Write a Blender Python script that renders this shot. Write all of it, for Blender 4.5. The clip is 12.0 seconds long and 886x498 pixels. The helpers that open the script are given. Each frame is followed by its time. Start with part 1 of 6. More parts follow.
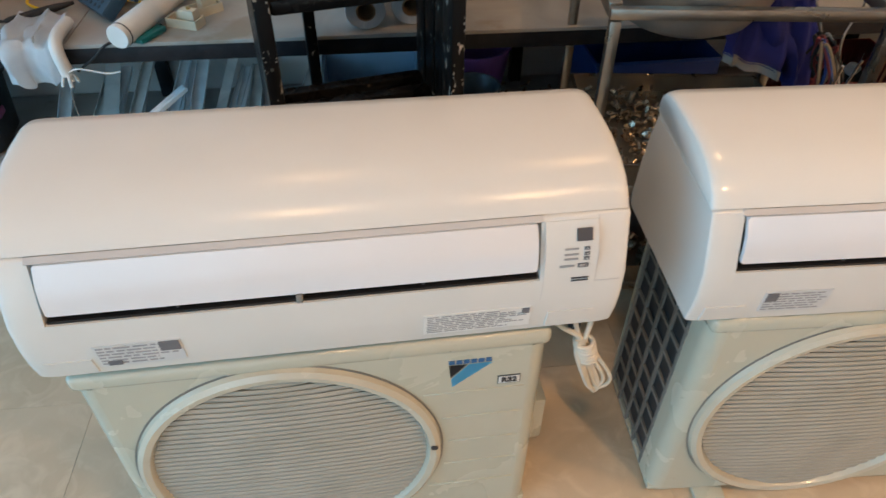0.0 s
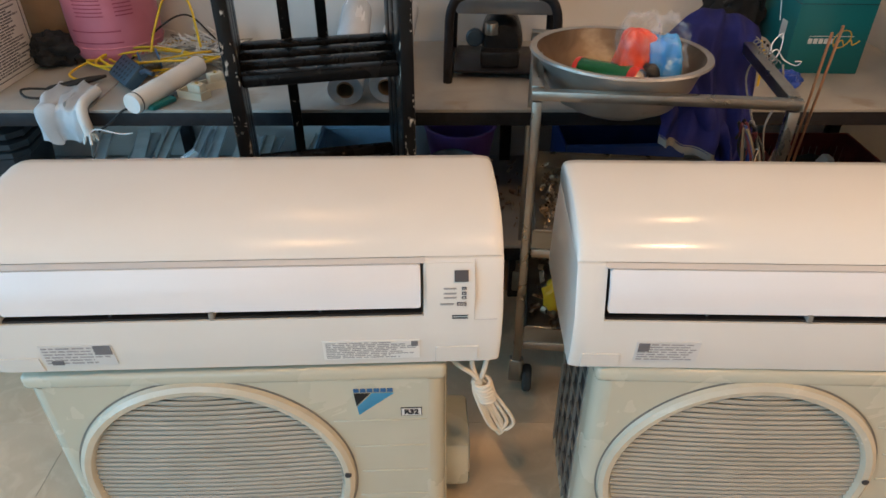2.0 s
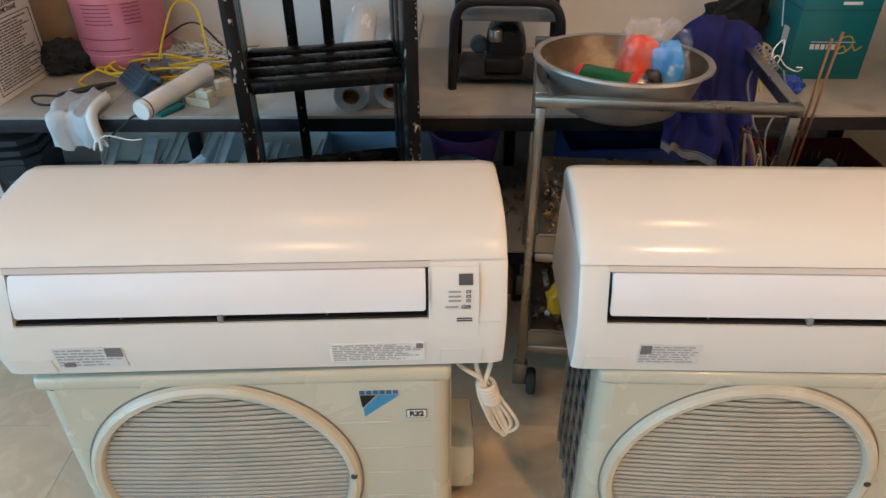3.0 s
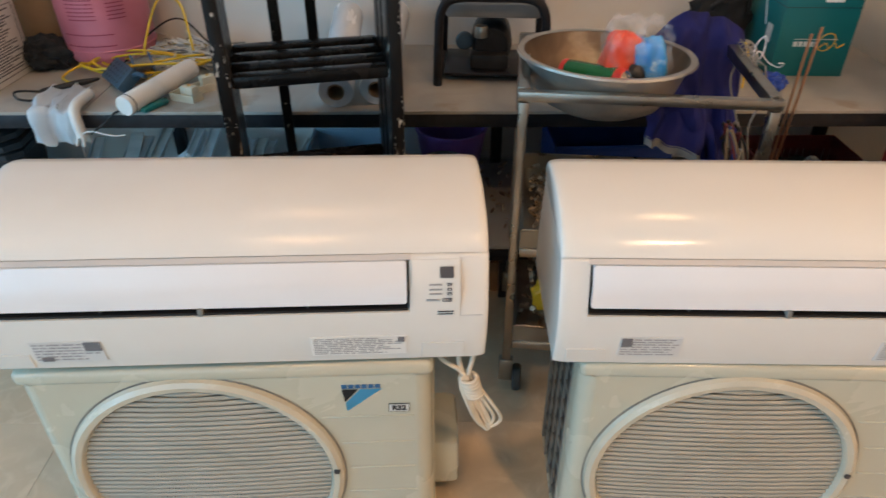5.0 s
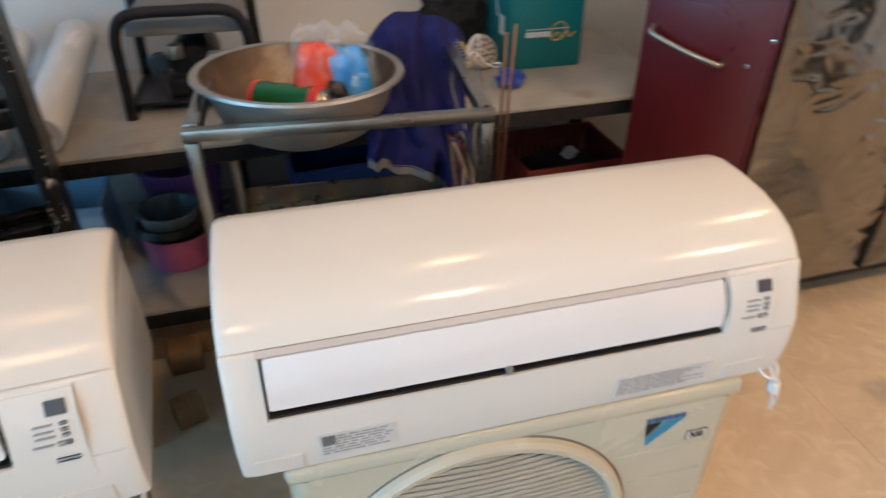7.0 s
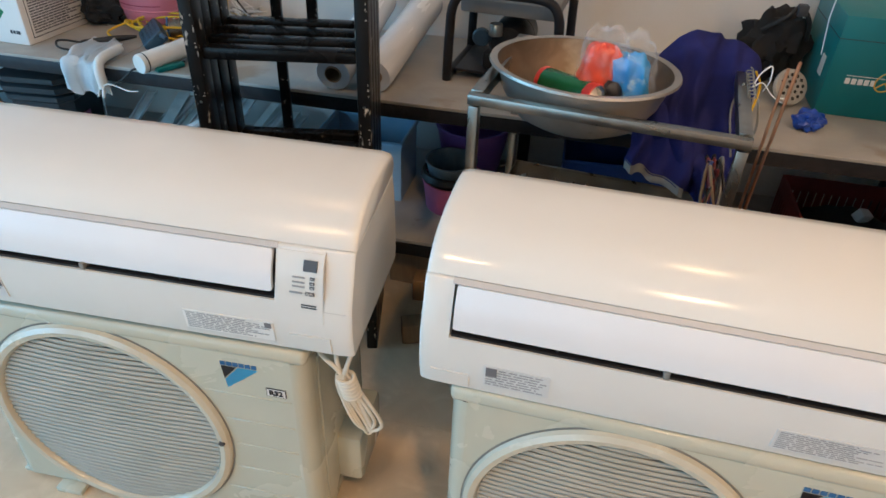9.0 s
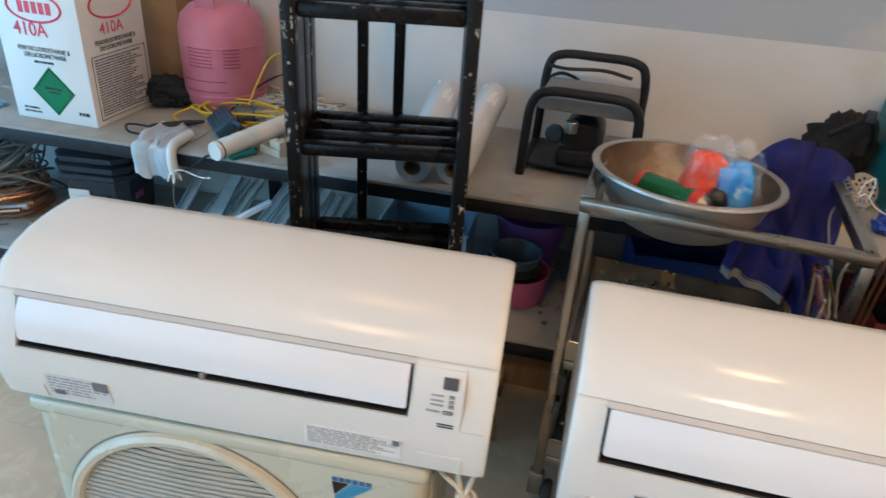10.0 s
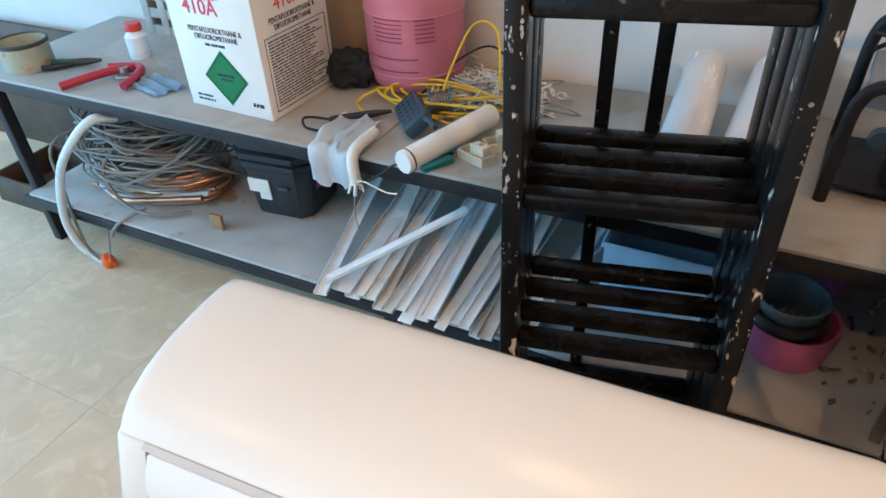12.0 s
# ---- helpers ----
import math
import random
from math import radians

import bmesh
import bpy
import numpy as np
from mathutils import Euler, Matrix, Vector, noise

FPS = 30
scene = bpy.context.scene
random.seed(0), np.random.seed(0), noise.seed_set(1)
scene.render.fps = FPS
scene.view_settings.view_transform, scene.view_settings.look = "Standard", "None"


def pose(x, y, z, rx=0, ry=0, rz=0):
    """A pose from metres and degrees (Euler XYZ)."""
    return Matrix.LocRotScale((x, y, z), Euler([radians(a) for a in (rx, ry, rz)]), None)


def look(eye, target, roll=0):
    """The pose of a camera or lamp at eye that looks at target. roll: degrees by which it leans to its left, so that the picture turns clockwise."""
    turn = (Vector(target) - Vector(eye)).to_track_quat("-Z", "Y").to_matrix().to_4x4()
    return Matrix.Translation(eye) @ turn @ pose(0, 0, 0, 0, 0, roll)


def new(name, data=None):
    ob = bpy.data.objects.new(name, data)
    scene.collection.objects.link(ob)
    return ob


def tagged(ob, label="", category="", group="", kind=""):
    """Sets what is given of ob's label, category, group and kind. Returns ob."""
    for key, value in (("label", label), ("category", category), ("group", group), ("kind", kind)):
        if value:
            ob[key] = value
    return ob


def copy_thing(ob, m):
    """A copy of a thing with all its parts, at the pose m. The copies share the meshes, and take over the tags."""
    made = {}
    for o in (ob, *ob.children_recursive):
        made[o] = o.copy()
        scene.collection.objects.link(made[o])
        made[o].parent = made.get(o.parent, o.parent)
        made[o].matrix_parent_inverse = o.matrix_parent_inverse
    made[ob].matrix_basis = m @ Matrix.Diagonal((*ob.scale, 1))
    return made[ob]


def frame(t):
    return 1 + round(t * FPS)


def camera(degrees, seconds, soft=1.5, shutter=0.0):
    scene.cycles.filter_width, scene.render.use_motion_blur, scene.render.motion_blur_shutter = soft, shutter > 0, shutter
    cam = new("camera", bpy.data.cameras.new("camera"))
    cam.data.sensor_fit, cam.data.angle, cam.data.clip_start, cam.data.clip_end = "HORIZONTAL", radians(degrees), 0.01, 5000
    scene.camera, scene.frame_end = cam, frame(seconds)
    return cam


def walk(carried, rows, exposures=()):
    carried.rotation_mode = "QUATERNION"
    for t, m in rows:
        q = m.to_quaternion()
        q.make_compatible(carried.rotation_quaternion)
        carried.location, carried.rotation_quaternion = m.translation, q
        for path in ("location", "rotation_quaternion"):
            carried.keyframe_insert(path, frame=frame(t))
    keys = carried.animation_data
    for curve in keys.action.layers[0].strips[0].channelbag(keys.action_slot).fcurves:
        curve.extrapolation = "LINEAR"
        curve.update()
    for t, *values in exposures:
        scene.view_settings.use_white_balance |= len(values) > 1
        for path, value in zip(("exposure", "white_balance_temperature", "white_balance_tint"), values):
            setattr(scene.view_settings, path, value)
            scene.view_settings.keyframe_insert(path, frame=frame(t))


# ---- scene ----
cam = camera(66.6, 12.0, shutter=0.4)
PATH = [
    (0, (0.047, 0.003, 1.252), (0.208, 1.491, -0.075), 0.5),
    (0.5, (0.136, -0.054, 1.259), (0.29, 1.484, -0.011), -0.1),
    (1, (0.23, -0.096, 1.27), (0.314, 1.469, 0.027), 1.4),
    (1.5, (0.264, -0.128, 1.275), (0.256, 1.494, 0.104), 1.5),
    (2, (0.276, -0.153, 1.283), (0.274, 1.498, 0.154), -0.1),
    (2.5, (0.265, -0.166, 1.285), (0.299, 1.509, 0.193), 0.5),
    (3, (0.276, -0.168, 1.291), (0.26, 1.492, 0.174), -0.4),
    (4.8, (0.275, -0.174, 1.287), (0.244, 1.479, 0.162), -0.0),
    (5, (0.292, -0.174, 1.281), (0.301, 1.486, 0.166), -0.0),
    (5.5, (0.347, -0.167, 1.276), (0.478, 1.495, 0.17), -0.9),
    (6, (0.429, -0.127, 1.267), (0.79, 1.475, 0.125), -0.6),
    (6.5, (0.516, 0.032, 1.255), (1.234, 1.495, 0.096), 3.8),
    (7, (0.565, 0.041, 1.242), (1.029, 1.629, 0.118), 0.1),
    (7.5, (0.652, -0.033, 1.249), (0.563, 1.575, 0.063), 1.2),
    (7.7, (0.678, -0.059, 1.256), (0.511, 1.547, 0.075), 1.4),
    (9.3, (0.632, -0.092, 1.281), (0.294, 1.534, 0.168), 2.6),
    (9.5, (0.589, -0.09, 1.28), (0.295, 1.566, 0.198), 3.8),
    (10, (0.413, -0.082, 1.314), (0.092, 1.636, 0.342), 4.2),
    (10.5, (0.303, 0.007, 1.316), (0.014, 1.677, 0.256), 5.3),
    (11, (0.214, 0.246, 1.324), (-0.344, 1.806, 0.205), -1.1),
    (11.5, (0.153, 0.306, 1.331), (-0.56, 1.763, 0.161), -3.2),
    (12, (0.155, 0.363, 1.328), (-0.601, 1.781, 0.137), -2.9),
]
walk(cam, [(t, look(eye, target, roll)) for t, eye, target, roll in PATH],
     exposures=[(0.0, -1.24, 6950, 10), (5.5, -1.18, 6900, 10), (6.5, -1.10, 6450, 9), (7.5, -1.10, 6200, 6), (9.5, -1.10, 6150, 5), (10.3, -1.12, 6250, 6), (11.0, -0.96, 6450, 7), (11.5, -0.90, 6500, 8), (12.0, -0.78, 6600, 10)])


# ---- world, sun, large lights, exposure ----
world = bpy.data.worlds.new("sky")
scene.world = world
world.use_nodes = True
wn = world.node_tree.nodes
sky = wn.new("ShaderNodeTexSky")
sky.sky_type, sky.sun_disc = "NISHITA", False
sky.sun_elevation, sky.sun_rotation = radians(38), radians(250)
world.node_tree.links.new(sky.outputs[0], wn["Background"].inputs[0])
wn["Background"].inputs[1].default_value = 0.10

sun_data = bpy.data.lights.new("sun", "SUN")
sun_data.energy, sun_data.angle, sun_data.color = 2.0, radians(0.6), (1.0, 0.93, 0.84)
sun = new("sun", sun_data)
sun.matrix_world = look((-8, -6, 7), (-4.6, -6, 0))


def area_lamp(name, eye, target, sx, sy, watts, colour):
    d = bpy.data.lights.new(name, "AREA")
    d.shape, d.size, d.size_y, d.energy, d.color = "RECTANGLE", sx, sy, watts, colour
    ob = new(name, d)
    ob.matrix_world = look(eye, target)
    return ob


# daylight through the open shop front, standing in for the sky
area_lamp("daylight_shopfront", (-3.92, -0.85, 1.38), (0.0, 0.1, 0.8), 4.6, 2.5, 400, (0.22, 0.60, 1.0))
area_lamp("daylight_front_door", (-1.75, -3.52, 1.30), (0.2, 0.6, 0.5), 2.4, 2.3, 105, (0.36, 0.71, 1.0))

LAMPS = [(x, y) for y in (1.25, -0.75) for x in (-1.9, -0.15, 1.25, 3.1)]
for lx, ly in LAMPS:
    d = bpy.data.lights.new("ceiling_bulb", "AREA")
    d.shape, d.size, d.energy, d.color = "DISK", 0.12, (8.5 if ly > 0 else 38) * {-1.9: 0.25, -0.15: 0.95, 1.25: 1.4, 3.1: 2.4}[lx], (1.0, 0.58, 0.29)
    b = new("ceiling_bulb", d)
    b.matrix_world = pose(lx, ly, 2.93)


# ---- materials ----
def material(name, c1, c2=None, rough=0.5, metal=0.0, scale=12.0, fine=160.0, bump=0.05, spots=None, spot_at=0.62,
             spot_scale=6.0, coat=0.0, stretch=(1, 1, 1), rough_var=0.12, trans=0.0, ior=1.45, rnd=0.0, spot_soft=0.06):
    m = bpy.data.materials.new(name)
    m.use_nodes = True
    nt = m.node_tree
    b = nt.nodes["Principled BSDF"]
    N, L = nt.nodes.new, nt.links.new
    if c2 is None:
        c2 = tuple(min(1, v * 0.86) for v in c1)
    tc = N("ShaderNodeTexCoord")
    mp = N("ShaderNodeMapping")
    mp.inputs["Scale"].default_value = stretch
    L(tc.outputs["Object"], mp.inputs["Vector"])
    vec = mp.outputs["Vector"]
    info = N("ShaderNodeObjectInfo")
    if rnd:
        add = N("ShaderNodeVectorMath")
        add.operation = "MULTIPLY_ADD"
        L(info.outputs["Random"], add.inputs[0])
        add.inputs[1].default_value = (17.0, 31.0, 11.0)
        L(vec, add.inputs[2])
        vec = add.outputs[0]
    n1 = N("ShaderNodeTexNoise")
    n1.inputs["Scale"].default_value, n1.inputs["Detail"].default_value = scale, 5
    n1.inputs["Distortion"].default_value = 0.6
    n2 = N("ShaderNodeTexNoise")
    n2.inputs["Scale"].default_value, n2.inputs["Detail"].default_value = fine, 3
    L(vec, n1.inputs["Vector"])
    L(vec, n2.inputs["Vector"])
    ramp = N("ShaderNodeValToRGB")
    ramp.color_ramp.elements[0].position, ramp.color_ramp.elements[1].position = 0.33, 0.67
    ramp.color_ramp.elements[0].color, ramp.color_ramp.elements[1].color = (*c2, 1), (*c1, 1)
    L(n1.outputs["Fac"], ramp.inputs["Fac"])
    col = ramp.outputs["Color"]
    if spots:
        n3 = N("ShaderNodeTexNoise")
        n3.inputs["Scale"].default_value, n3.inputs["Detail"].default_value = spot_scale, 8
        L(vec, n3.inputs["Vector"])
        r3 = N("ShaderNodeValToRGB")
        r3.color_ramp.elements[0].position, r3.color_ramp.elements[1].position = spot_at, spot_at + spot_soft
        L(n3.outputs["Fac"], r3.inputs["Fac"])
        mx = N("ShaderNodeMix")
        mx.data_type = "RGBA"
        L(r3.outputs["Color"], mx.inputs["Factor"])
        L(col, mx.inputs["A"])
        mx.inputs["B"].default_value = (*spots, 1)
        col = mx.outputs["Result"]
    if rnd:
        hs = N("ShaderNodeHueSaturation")
        mr = N("ShaderNodeMapRange")
        mr.inputs["To Min"].default_value, mr.inputs["To Max"].default_value = 1 - rnd, 1 + rnd
        L(info.outputs["Random"], mr.inputs["Value"])
        L(mr.outputs[0], hs.inputs["Value"])
        L(col, hs.inputs["Color"])
        col = hs.outputs["Color"]
    L(col, b.inputs["Base Color"])
    rr = N("ShaderNodeMapRange")
    rr.inputs["To Min"].default_value, rr.inputs["To Max"].default_value = max(0.02, rough - rough_var), min(1, rough + rough_var)
    L(n1.outputs["Fac"], rr.inputs["Value"])
    L(rr.outputs[0], b.inputs["Roughness"])
    b.inputs["Metallic"].default_value = metal
    b.inputs["Coat Weight"].default_value = coat
    b.inputs["Coat Roughness"].default_value = 0.15
    b.inputs["Transmission Weight"].default_value = trans
    b.inputs["IOR"].default_value = ior
    if bump:
        bp = N("ShaderNodeBump")
        bp.inputs["Strength"].default_value, bp.inputs["Distance"].default_value = bump, 0.004
        L(n2.outputs["Fac"], bp.inputs["Height"])
        L(bp.outputs["Normal"], b.inputs["Normal"])
    return m


def emitter(name, colour, strength):
    m = bpy.data.materials.new(name)
    m.use_nodes = True
    b = m.node_tree.nodes["Principled BSDF"]
    b.inputs["Base Color"].default_value = (0.9, 0.88, 0.84, 1)
    b.inputs["Emission Color"].default_value = (*colour, 1)
    b.inputs["Emission Strength"].default_value = strength
    return m


M = {}
M["ac_white"] = material("white_satin_plastic", (0.685, 0.67, 0.63), (0.655, 0.64, 0.60), 0.235, bump=0.012, fine=900, scale=4, rough_var=0.012)
M["ac_gloss"] = material("white_gloss_plastic", (0.715, 0.70, 0.655), (0.685, 0.67, 0.625), 0.165, bump=0.008, fine=700, scale=3, rough_var=0.012)
M["flap"] = material("cool_white_plastic", (0.74, 0.74, 0.75), (0.71, 0.71, 0.72), 0.35, bump=0.01, fine=800, scale=4, rough_var=0.05)
M["black"] = material("black_plastic", (0.012, 0.012, 0.013), (0.008, 0.008, 0.009), 0.5)
M["dark_grey"] = material("dark_grey_plastic", (0.055, 0.055, 0.06), (0.03, 0.03, 0.034), 0.5, scale=20)
M["shroud"] = material("shaded_shroud_grey", (0.10, 0.095, 0.085), (0.07, 0.066, 0.06), 0.6)
M["ladder_front"] = material("heavily_chipped_black_paint", (0.013, 0.012, 0.012), (0.008, 0.008, 0.008), 0.33, bump=0.08, scale=25, fine=300,
                             spots=(0.62, 0.57, 0.50), spot_at=0.615, spot_scale=60, stretch=(1, 1, 0.4), ior=1.27)
M["sensor"] = material("grey_sensor_window", (0.085, 0.08, 0.085), (0.07, 0.066, 0.07), 0.3)
M["ink"] = material("grey_print", (0.16, 0.16, 0.17), (0.11, 0.11, 0.12), 0.6, bump=0)
M["ink_pale"] = material("pale_grey_print", (0.33, 0.33, 0.33), (0.27, 0.27, 0.27), 0.6, bump=0)
M["label"] = material("label_paper", (0.72, 0.71, 0.68), (0.66, 0.65, 0.62), 0.45, bump=0.01)
M["label_grey"] = material("grey_label_paper", (0.60, 0.60, 0.59), (0.54, 0.54, 0.53), 0.45, bump=0.01)
M["ivory"] = material("ivory_painted_steel", (0.50, 0.49, 0.39), (0.46, 0.45, 0.36), 0.26, coat=0.35, bump=0.03, fine=500, scale=5,
                      spots=(0.40, 0.34, 0.24), spot_at=0.70, spot_scale=9)
M["ivory_ring"] = material("ivory_plastic", (0.54, 0.51, 0.41), (0.48, 0.43, 0.33), 0.24, coat=0.6, bump=0.02, fine=500, scale=7)
M["slat"] = material("dusty_ivory_plastic", (0.37, 0.36, 0.31), (0.32, 0.31, 0.26), 0.5, bump=0.03, scale=9)
M["fin"] = material("condenser_fin", (0.05, 0.05, 0.055), (0.03, 0.03, 0.03), 0.6, scale=60, stretch=(1, 1, 0.1))
M["lattice"] = material("grey_lattice_plastic", (0.22, 0.21, 0.19), (0.16, 0.15, 0.13), 0.55)
M["logo_blue"] = material("light_blue_print", (0.10, 0.48, 0.75), (0.09, 0.44, 0.70), 0.4, bump=0)
M["logo_navy"] = material("navy_print", (0.02, 0.12, 0.28), (0.02, 0.10, 0.24), 0.4, bump=0)
M["cord"] = material("ivory_cord_rubber", (0.66, 0.60, 0.50), (0.56, 0.49, 0.38), 0.5)
M["cord_white"] = material("white_cord_rubber", (0.78, 0.80, 0.82), (0.70, 0.72, 0.75), 0.45)
M["brass"] = material("brass_prongs", (0.75, 0.55, 0.25), None, 0.3, 1.0)
M["bench_top"] = material("pale_grey_board", (0.37, 0.355, 0.325), (0.28, 0.265, 0.24), 0.42, bump=0.04, scale=7, fine=220,
                          spots=(0.26, 0.22, 0.17), spot_at=0.63, spot_scale=5)
M["shelf_board"] = material("dusty_grey_shelf_board", (0.42, 0.42, 0.41), (0.33, 0.32, 0.30), 0.5, bump=0.05, scale=6,
                            spots=(0.24, 0.20, 0.15), spot_at=0.64, spot_scale=7)
M["steel_black"] = material("black_painted_steel", (0.022, 0.022, 0.026), (0.014, 0.014, 0.017), 0.38, bump=0.06, scale=30,
                            spots=(0.10, 0.085, 0.07), spot_at=0.72, spot_scale=22, ior=1.27)
M["ladder"] = material("chipped_black_paint", (0.013, 0.012, 0.012), (0.008, 0.008, 0.008), 0.33, bump=0.08, scale=25, fine=300,
                       spots=(0.62, 0.57, 0.50), spot_at=0.65, spot_scale=52, ior=1.27)
M["rung"] = material("worn_black_rung", (0.009, 0.008, 0.008), (0.006, 0.006, 0.006), 0.27, bump=0.06, scale=25,
                     spots=(0.16, 0.12, 0.09), spot_at=0.69, spot_scale=26, ior=1.27)
M["inox"] = material("brushed_stainless", (0.39, 0.36, 0.32), (0.30, 0.27, 0.23), 0.30, 1.0, scale=16, bump=0.05)
M["inox_dull"] = material("dull_stainless", (0.42, 0.40, 0.36), (0.30, 0.28, 0.24), 0.4, 1.0, scale=11, bump=0.05)
M["bowl"] = material("dusty_steel_bowl", (0.52, 0.49, 0.44), (0.38, 0.345, 0.30), 0.36, 0.75, scale=7, bump=0.05, spots=(0.30, 0.26, 0.21), spot_at=0.62, spot_scale=10)
M["bowl_in"] = material("brown_bowl_inside", (0.20, 0.14, 0.095), (0.095, 0.065, 0.042), 0.42, 0.45, scale=11, bump=0.08, spots=(0.31, 0.26, 0.20), spot_at=0.60, spot_scale=9, spot_soft=0.12)
M["can_green"] = material("green_lacquer", (0.02, 0.17, 0.06), (0.015, 0.12, 0.045), 0.25, 0.3)
M["red"] = material("red_plastic", (0.62, 0.05, 0.035), (0.50, 0.035, 0.03), 0.35)
M["crimson"] = material("crimson_plastic", (0.46, 0.025, 0.055), (0.36, 0.02, 0.04), 0.4)
M["orange"] = material("orange_plastic", (0.80, 0.16, 0.03), (0.70, 0.12, 0.02), 0.4)
M["red_pack"] = material("orange_red_wrapper", (0.80, 0.10, 0.04), (0.70, 0.06, 0.03), 0.3, scale=18, spots=(0.45, 0.42, 0.44), spot_at=0.66, spot_scale=9)
M["blue_pack"] = material("sky_blue_wrapper", (0.05, 0.36, 0.75), (0.04, 0.22, 0.55), 0.25, scale=20, spots=(0.45, 0.65, 0.8), spot_at=0.6, spot_scale=20)
M["jacket"] = material("blue_cotton", (0.034, 0.042, 0.25), (0.020, 0.024, 0.15), 0.85, bump=0.25, fine=420, scale=10)
M["hem"] = material("pale_hem", (0.50, 0.50, 0.48), (0.40, 0.40, 0.38), 0.9, bump=0.2)
M["copper"] = material("copper", (0.60, 0.33, 0.20), (0.44, 0.22, 0.13), 0.35, 1.0, scale=20)
M["copper_dull"] = material("tarnished_copper", (0.48, 0.30, 0.22), (0.34, 0.20, 0.15), 0.42, 0.8, scale=14)
M["yellow"] = material("yellow_insulation", (0.72, 0.46, 0.03), (0.62, 0.38, 0.02), 0.4)
M["wire_white"] = material("white_insulation", (0.74, 0.73, 0.71), (0.60, 0.58, 0.55), 0.5)
M["wire_grey"] = material("grey_cable_sheath", (0.24, 0.235, 0.22), (0.17, 0.165, 0.15), 0.5, scale=20)
M["blue_plastic"] = material("blue_plastic", (0.012, 0.06, 0.26), (0.010, 0.045, 0.20), 0.45)
M["blue_cyl"] = material("blue_gas_cylinder_paint", (0.015, 0.07, 0.42), (0.012, 0.05, 0.33), 0.35, bump=0.05)
M["bin_blue"] = material("translucent_blue_plastic", (0.36, 0.53, 0.68), (0.30, 0.46, 0.60), 0.4)
M["purple"] = material("purple_plastic", (0.25, 0.12, 0.42), (0.20, 0.09, 0.35), 0.45)
M["pink"] = material("pink_paint", (0.60, 0.19, 0.25), (0.52, 0.15, 0.20), 0.45, bump=0.05, scale=9)
M["pink_print"] = material("dark_pink_print", (0.32, 0.04, 0.08), None, 0.5, bump=0)
M["pink_pot"] = material("mauve_pink_plastic", (0.48, 0.12, 0.24), (0.36, 0.09, 0.19), 0.45)
M["teal_tin"] = material("dull_grey_blue_metal", (0.24, 0.32, 0.37), (0.10, 0.14, 0.17), 0.36, 0.5, scale=14)
M["carton"] = material("white_carton", (0.78, 0.77, 0.75), (0.72, 0.71, 0.68), 0.5, bump=0.03, scale=6)
M["junk"] = material("dark_wood_with_shade", (0.10, 0.065, 0.04), (0.05, 0.034, 0.024), 0.6, scale=9, bump=0.08)
M["chip"] = material("bare_chipped_spot", (0.60, 0.56, 0.50), (0.45, 0.41, 0.36), 0.5, scale=60)
M["kraft"] = material("brown_cardboard", (0.34, 0.20, 0.10), (0.28, 0.16, 0.08), 0.8, bump=0.06)
M["green_sign"] = material("green_print", (0.02, 0.36, 0.14), (0.02, 0.32, 0.12), 0.45, bump=0)
M["red_ink"] = material("red_print", (0.72, 0.06, 0.10), (0.66, 0.05, 0.09), 0.5, bump=0)
M["black_ink"] = material("black_print", (0.03, 0.03, 0.035), (0.02, 0.02, 0.024), 0.5, bump=0)
M["teal_box"] = material("teal_carton", (0.008, 0.17, 0.18), (0.006, 0.14, 0.15), 0.4, bump=0.03, scale=5)
M["gold_ink"] = material("gold_print", (0.75, 0.42, 0.06), None, 0.4, bump=0)
M["white_ink"] = material("white_print", (0.8, 0.8, 0.78), None, 0.5, bump=0)
M["fabric_black"] = material("black_fabric", (0.018, 0.017, 0.018), (0.010, 0.010, 0.010), 0.9, bump=0.3, fine=350, scale=18)
M["roll"] = material("white_film_roll", (0.62, 0.64, 0.66), (0.50, 0.52, 0.55), 0.24, scale=20, bump=0.06, stretch=(1, 0.15, 1))
M["core"] = material("cardboard_core", (0.26, 0.16, 0.09), None, 0.8)
M["tube_white"] = material("white_cardboard_tube", (0.72, 0.70, 0.67), (0.64, 0.62, 0.58), 0.5, scale=12)
M["rag"] = material("thin_white_plastic_bag", (0.78, 0.82, 0.85), (0.68, 0.73, 0.77), 0.45, bump=0.15, fine=60)
M["navy_tool"] = material("dark_teal_plastic", (0.03, 0.06, 0.085), (0.02, 0.04, 0.06), 0.45)
M["blue_tape"] = material("blue_tape", (0.05, 0.14, 0.28), (0.03, 0.10, 0.22), 0.4)
M["cream"] = material("cream_plastic", (0.62, 0.58, 0.46), (0.52, 0.48, 0.37), 0.45)
M["alu"] = material("aluminium_channel", (0.80, 0.83, 0.85), (0.66, 0.70, 0.73), 0.4, 0.1, scale=14, rnd=0.16, bump=0.05)
M["alu_grey"] = material("grey_plastic_channel", (0.64, 0.64, 0.62), (0.48, 0.48, 0.46), 0.5, scale=14, rnd=0.25, bump=0.05)
M["toolbox"] = material("black_ribbed_plastic", (0.028, 0.032, 0.038), (0.02, 0.022, 0.026), 0.5, scale=15)
M["hose"] = material("milky_hose", (0.60, 0.69, 0.75), (0.52, 0.61, 0.68), 0.3)
M["wine"] = material("wine_red_painted_steel", (0.105, 0.010, 0.014), (0.085, 0.008, 0.011), 0.3, bump=0.03, scale=5)
M["crate"] = material("dark_red_plastic", (0.22, 0.03, 0.03), (0.16, 0.022, 0.022), 0.5)
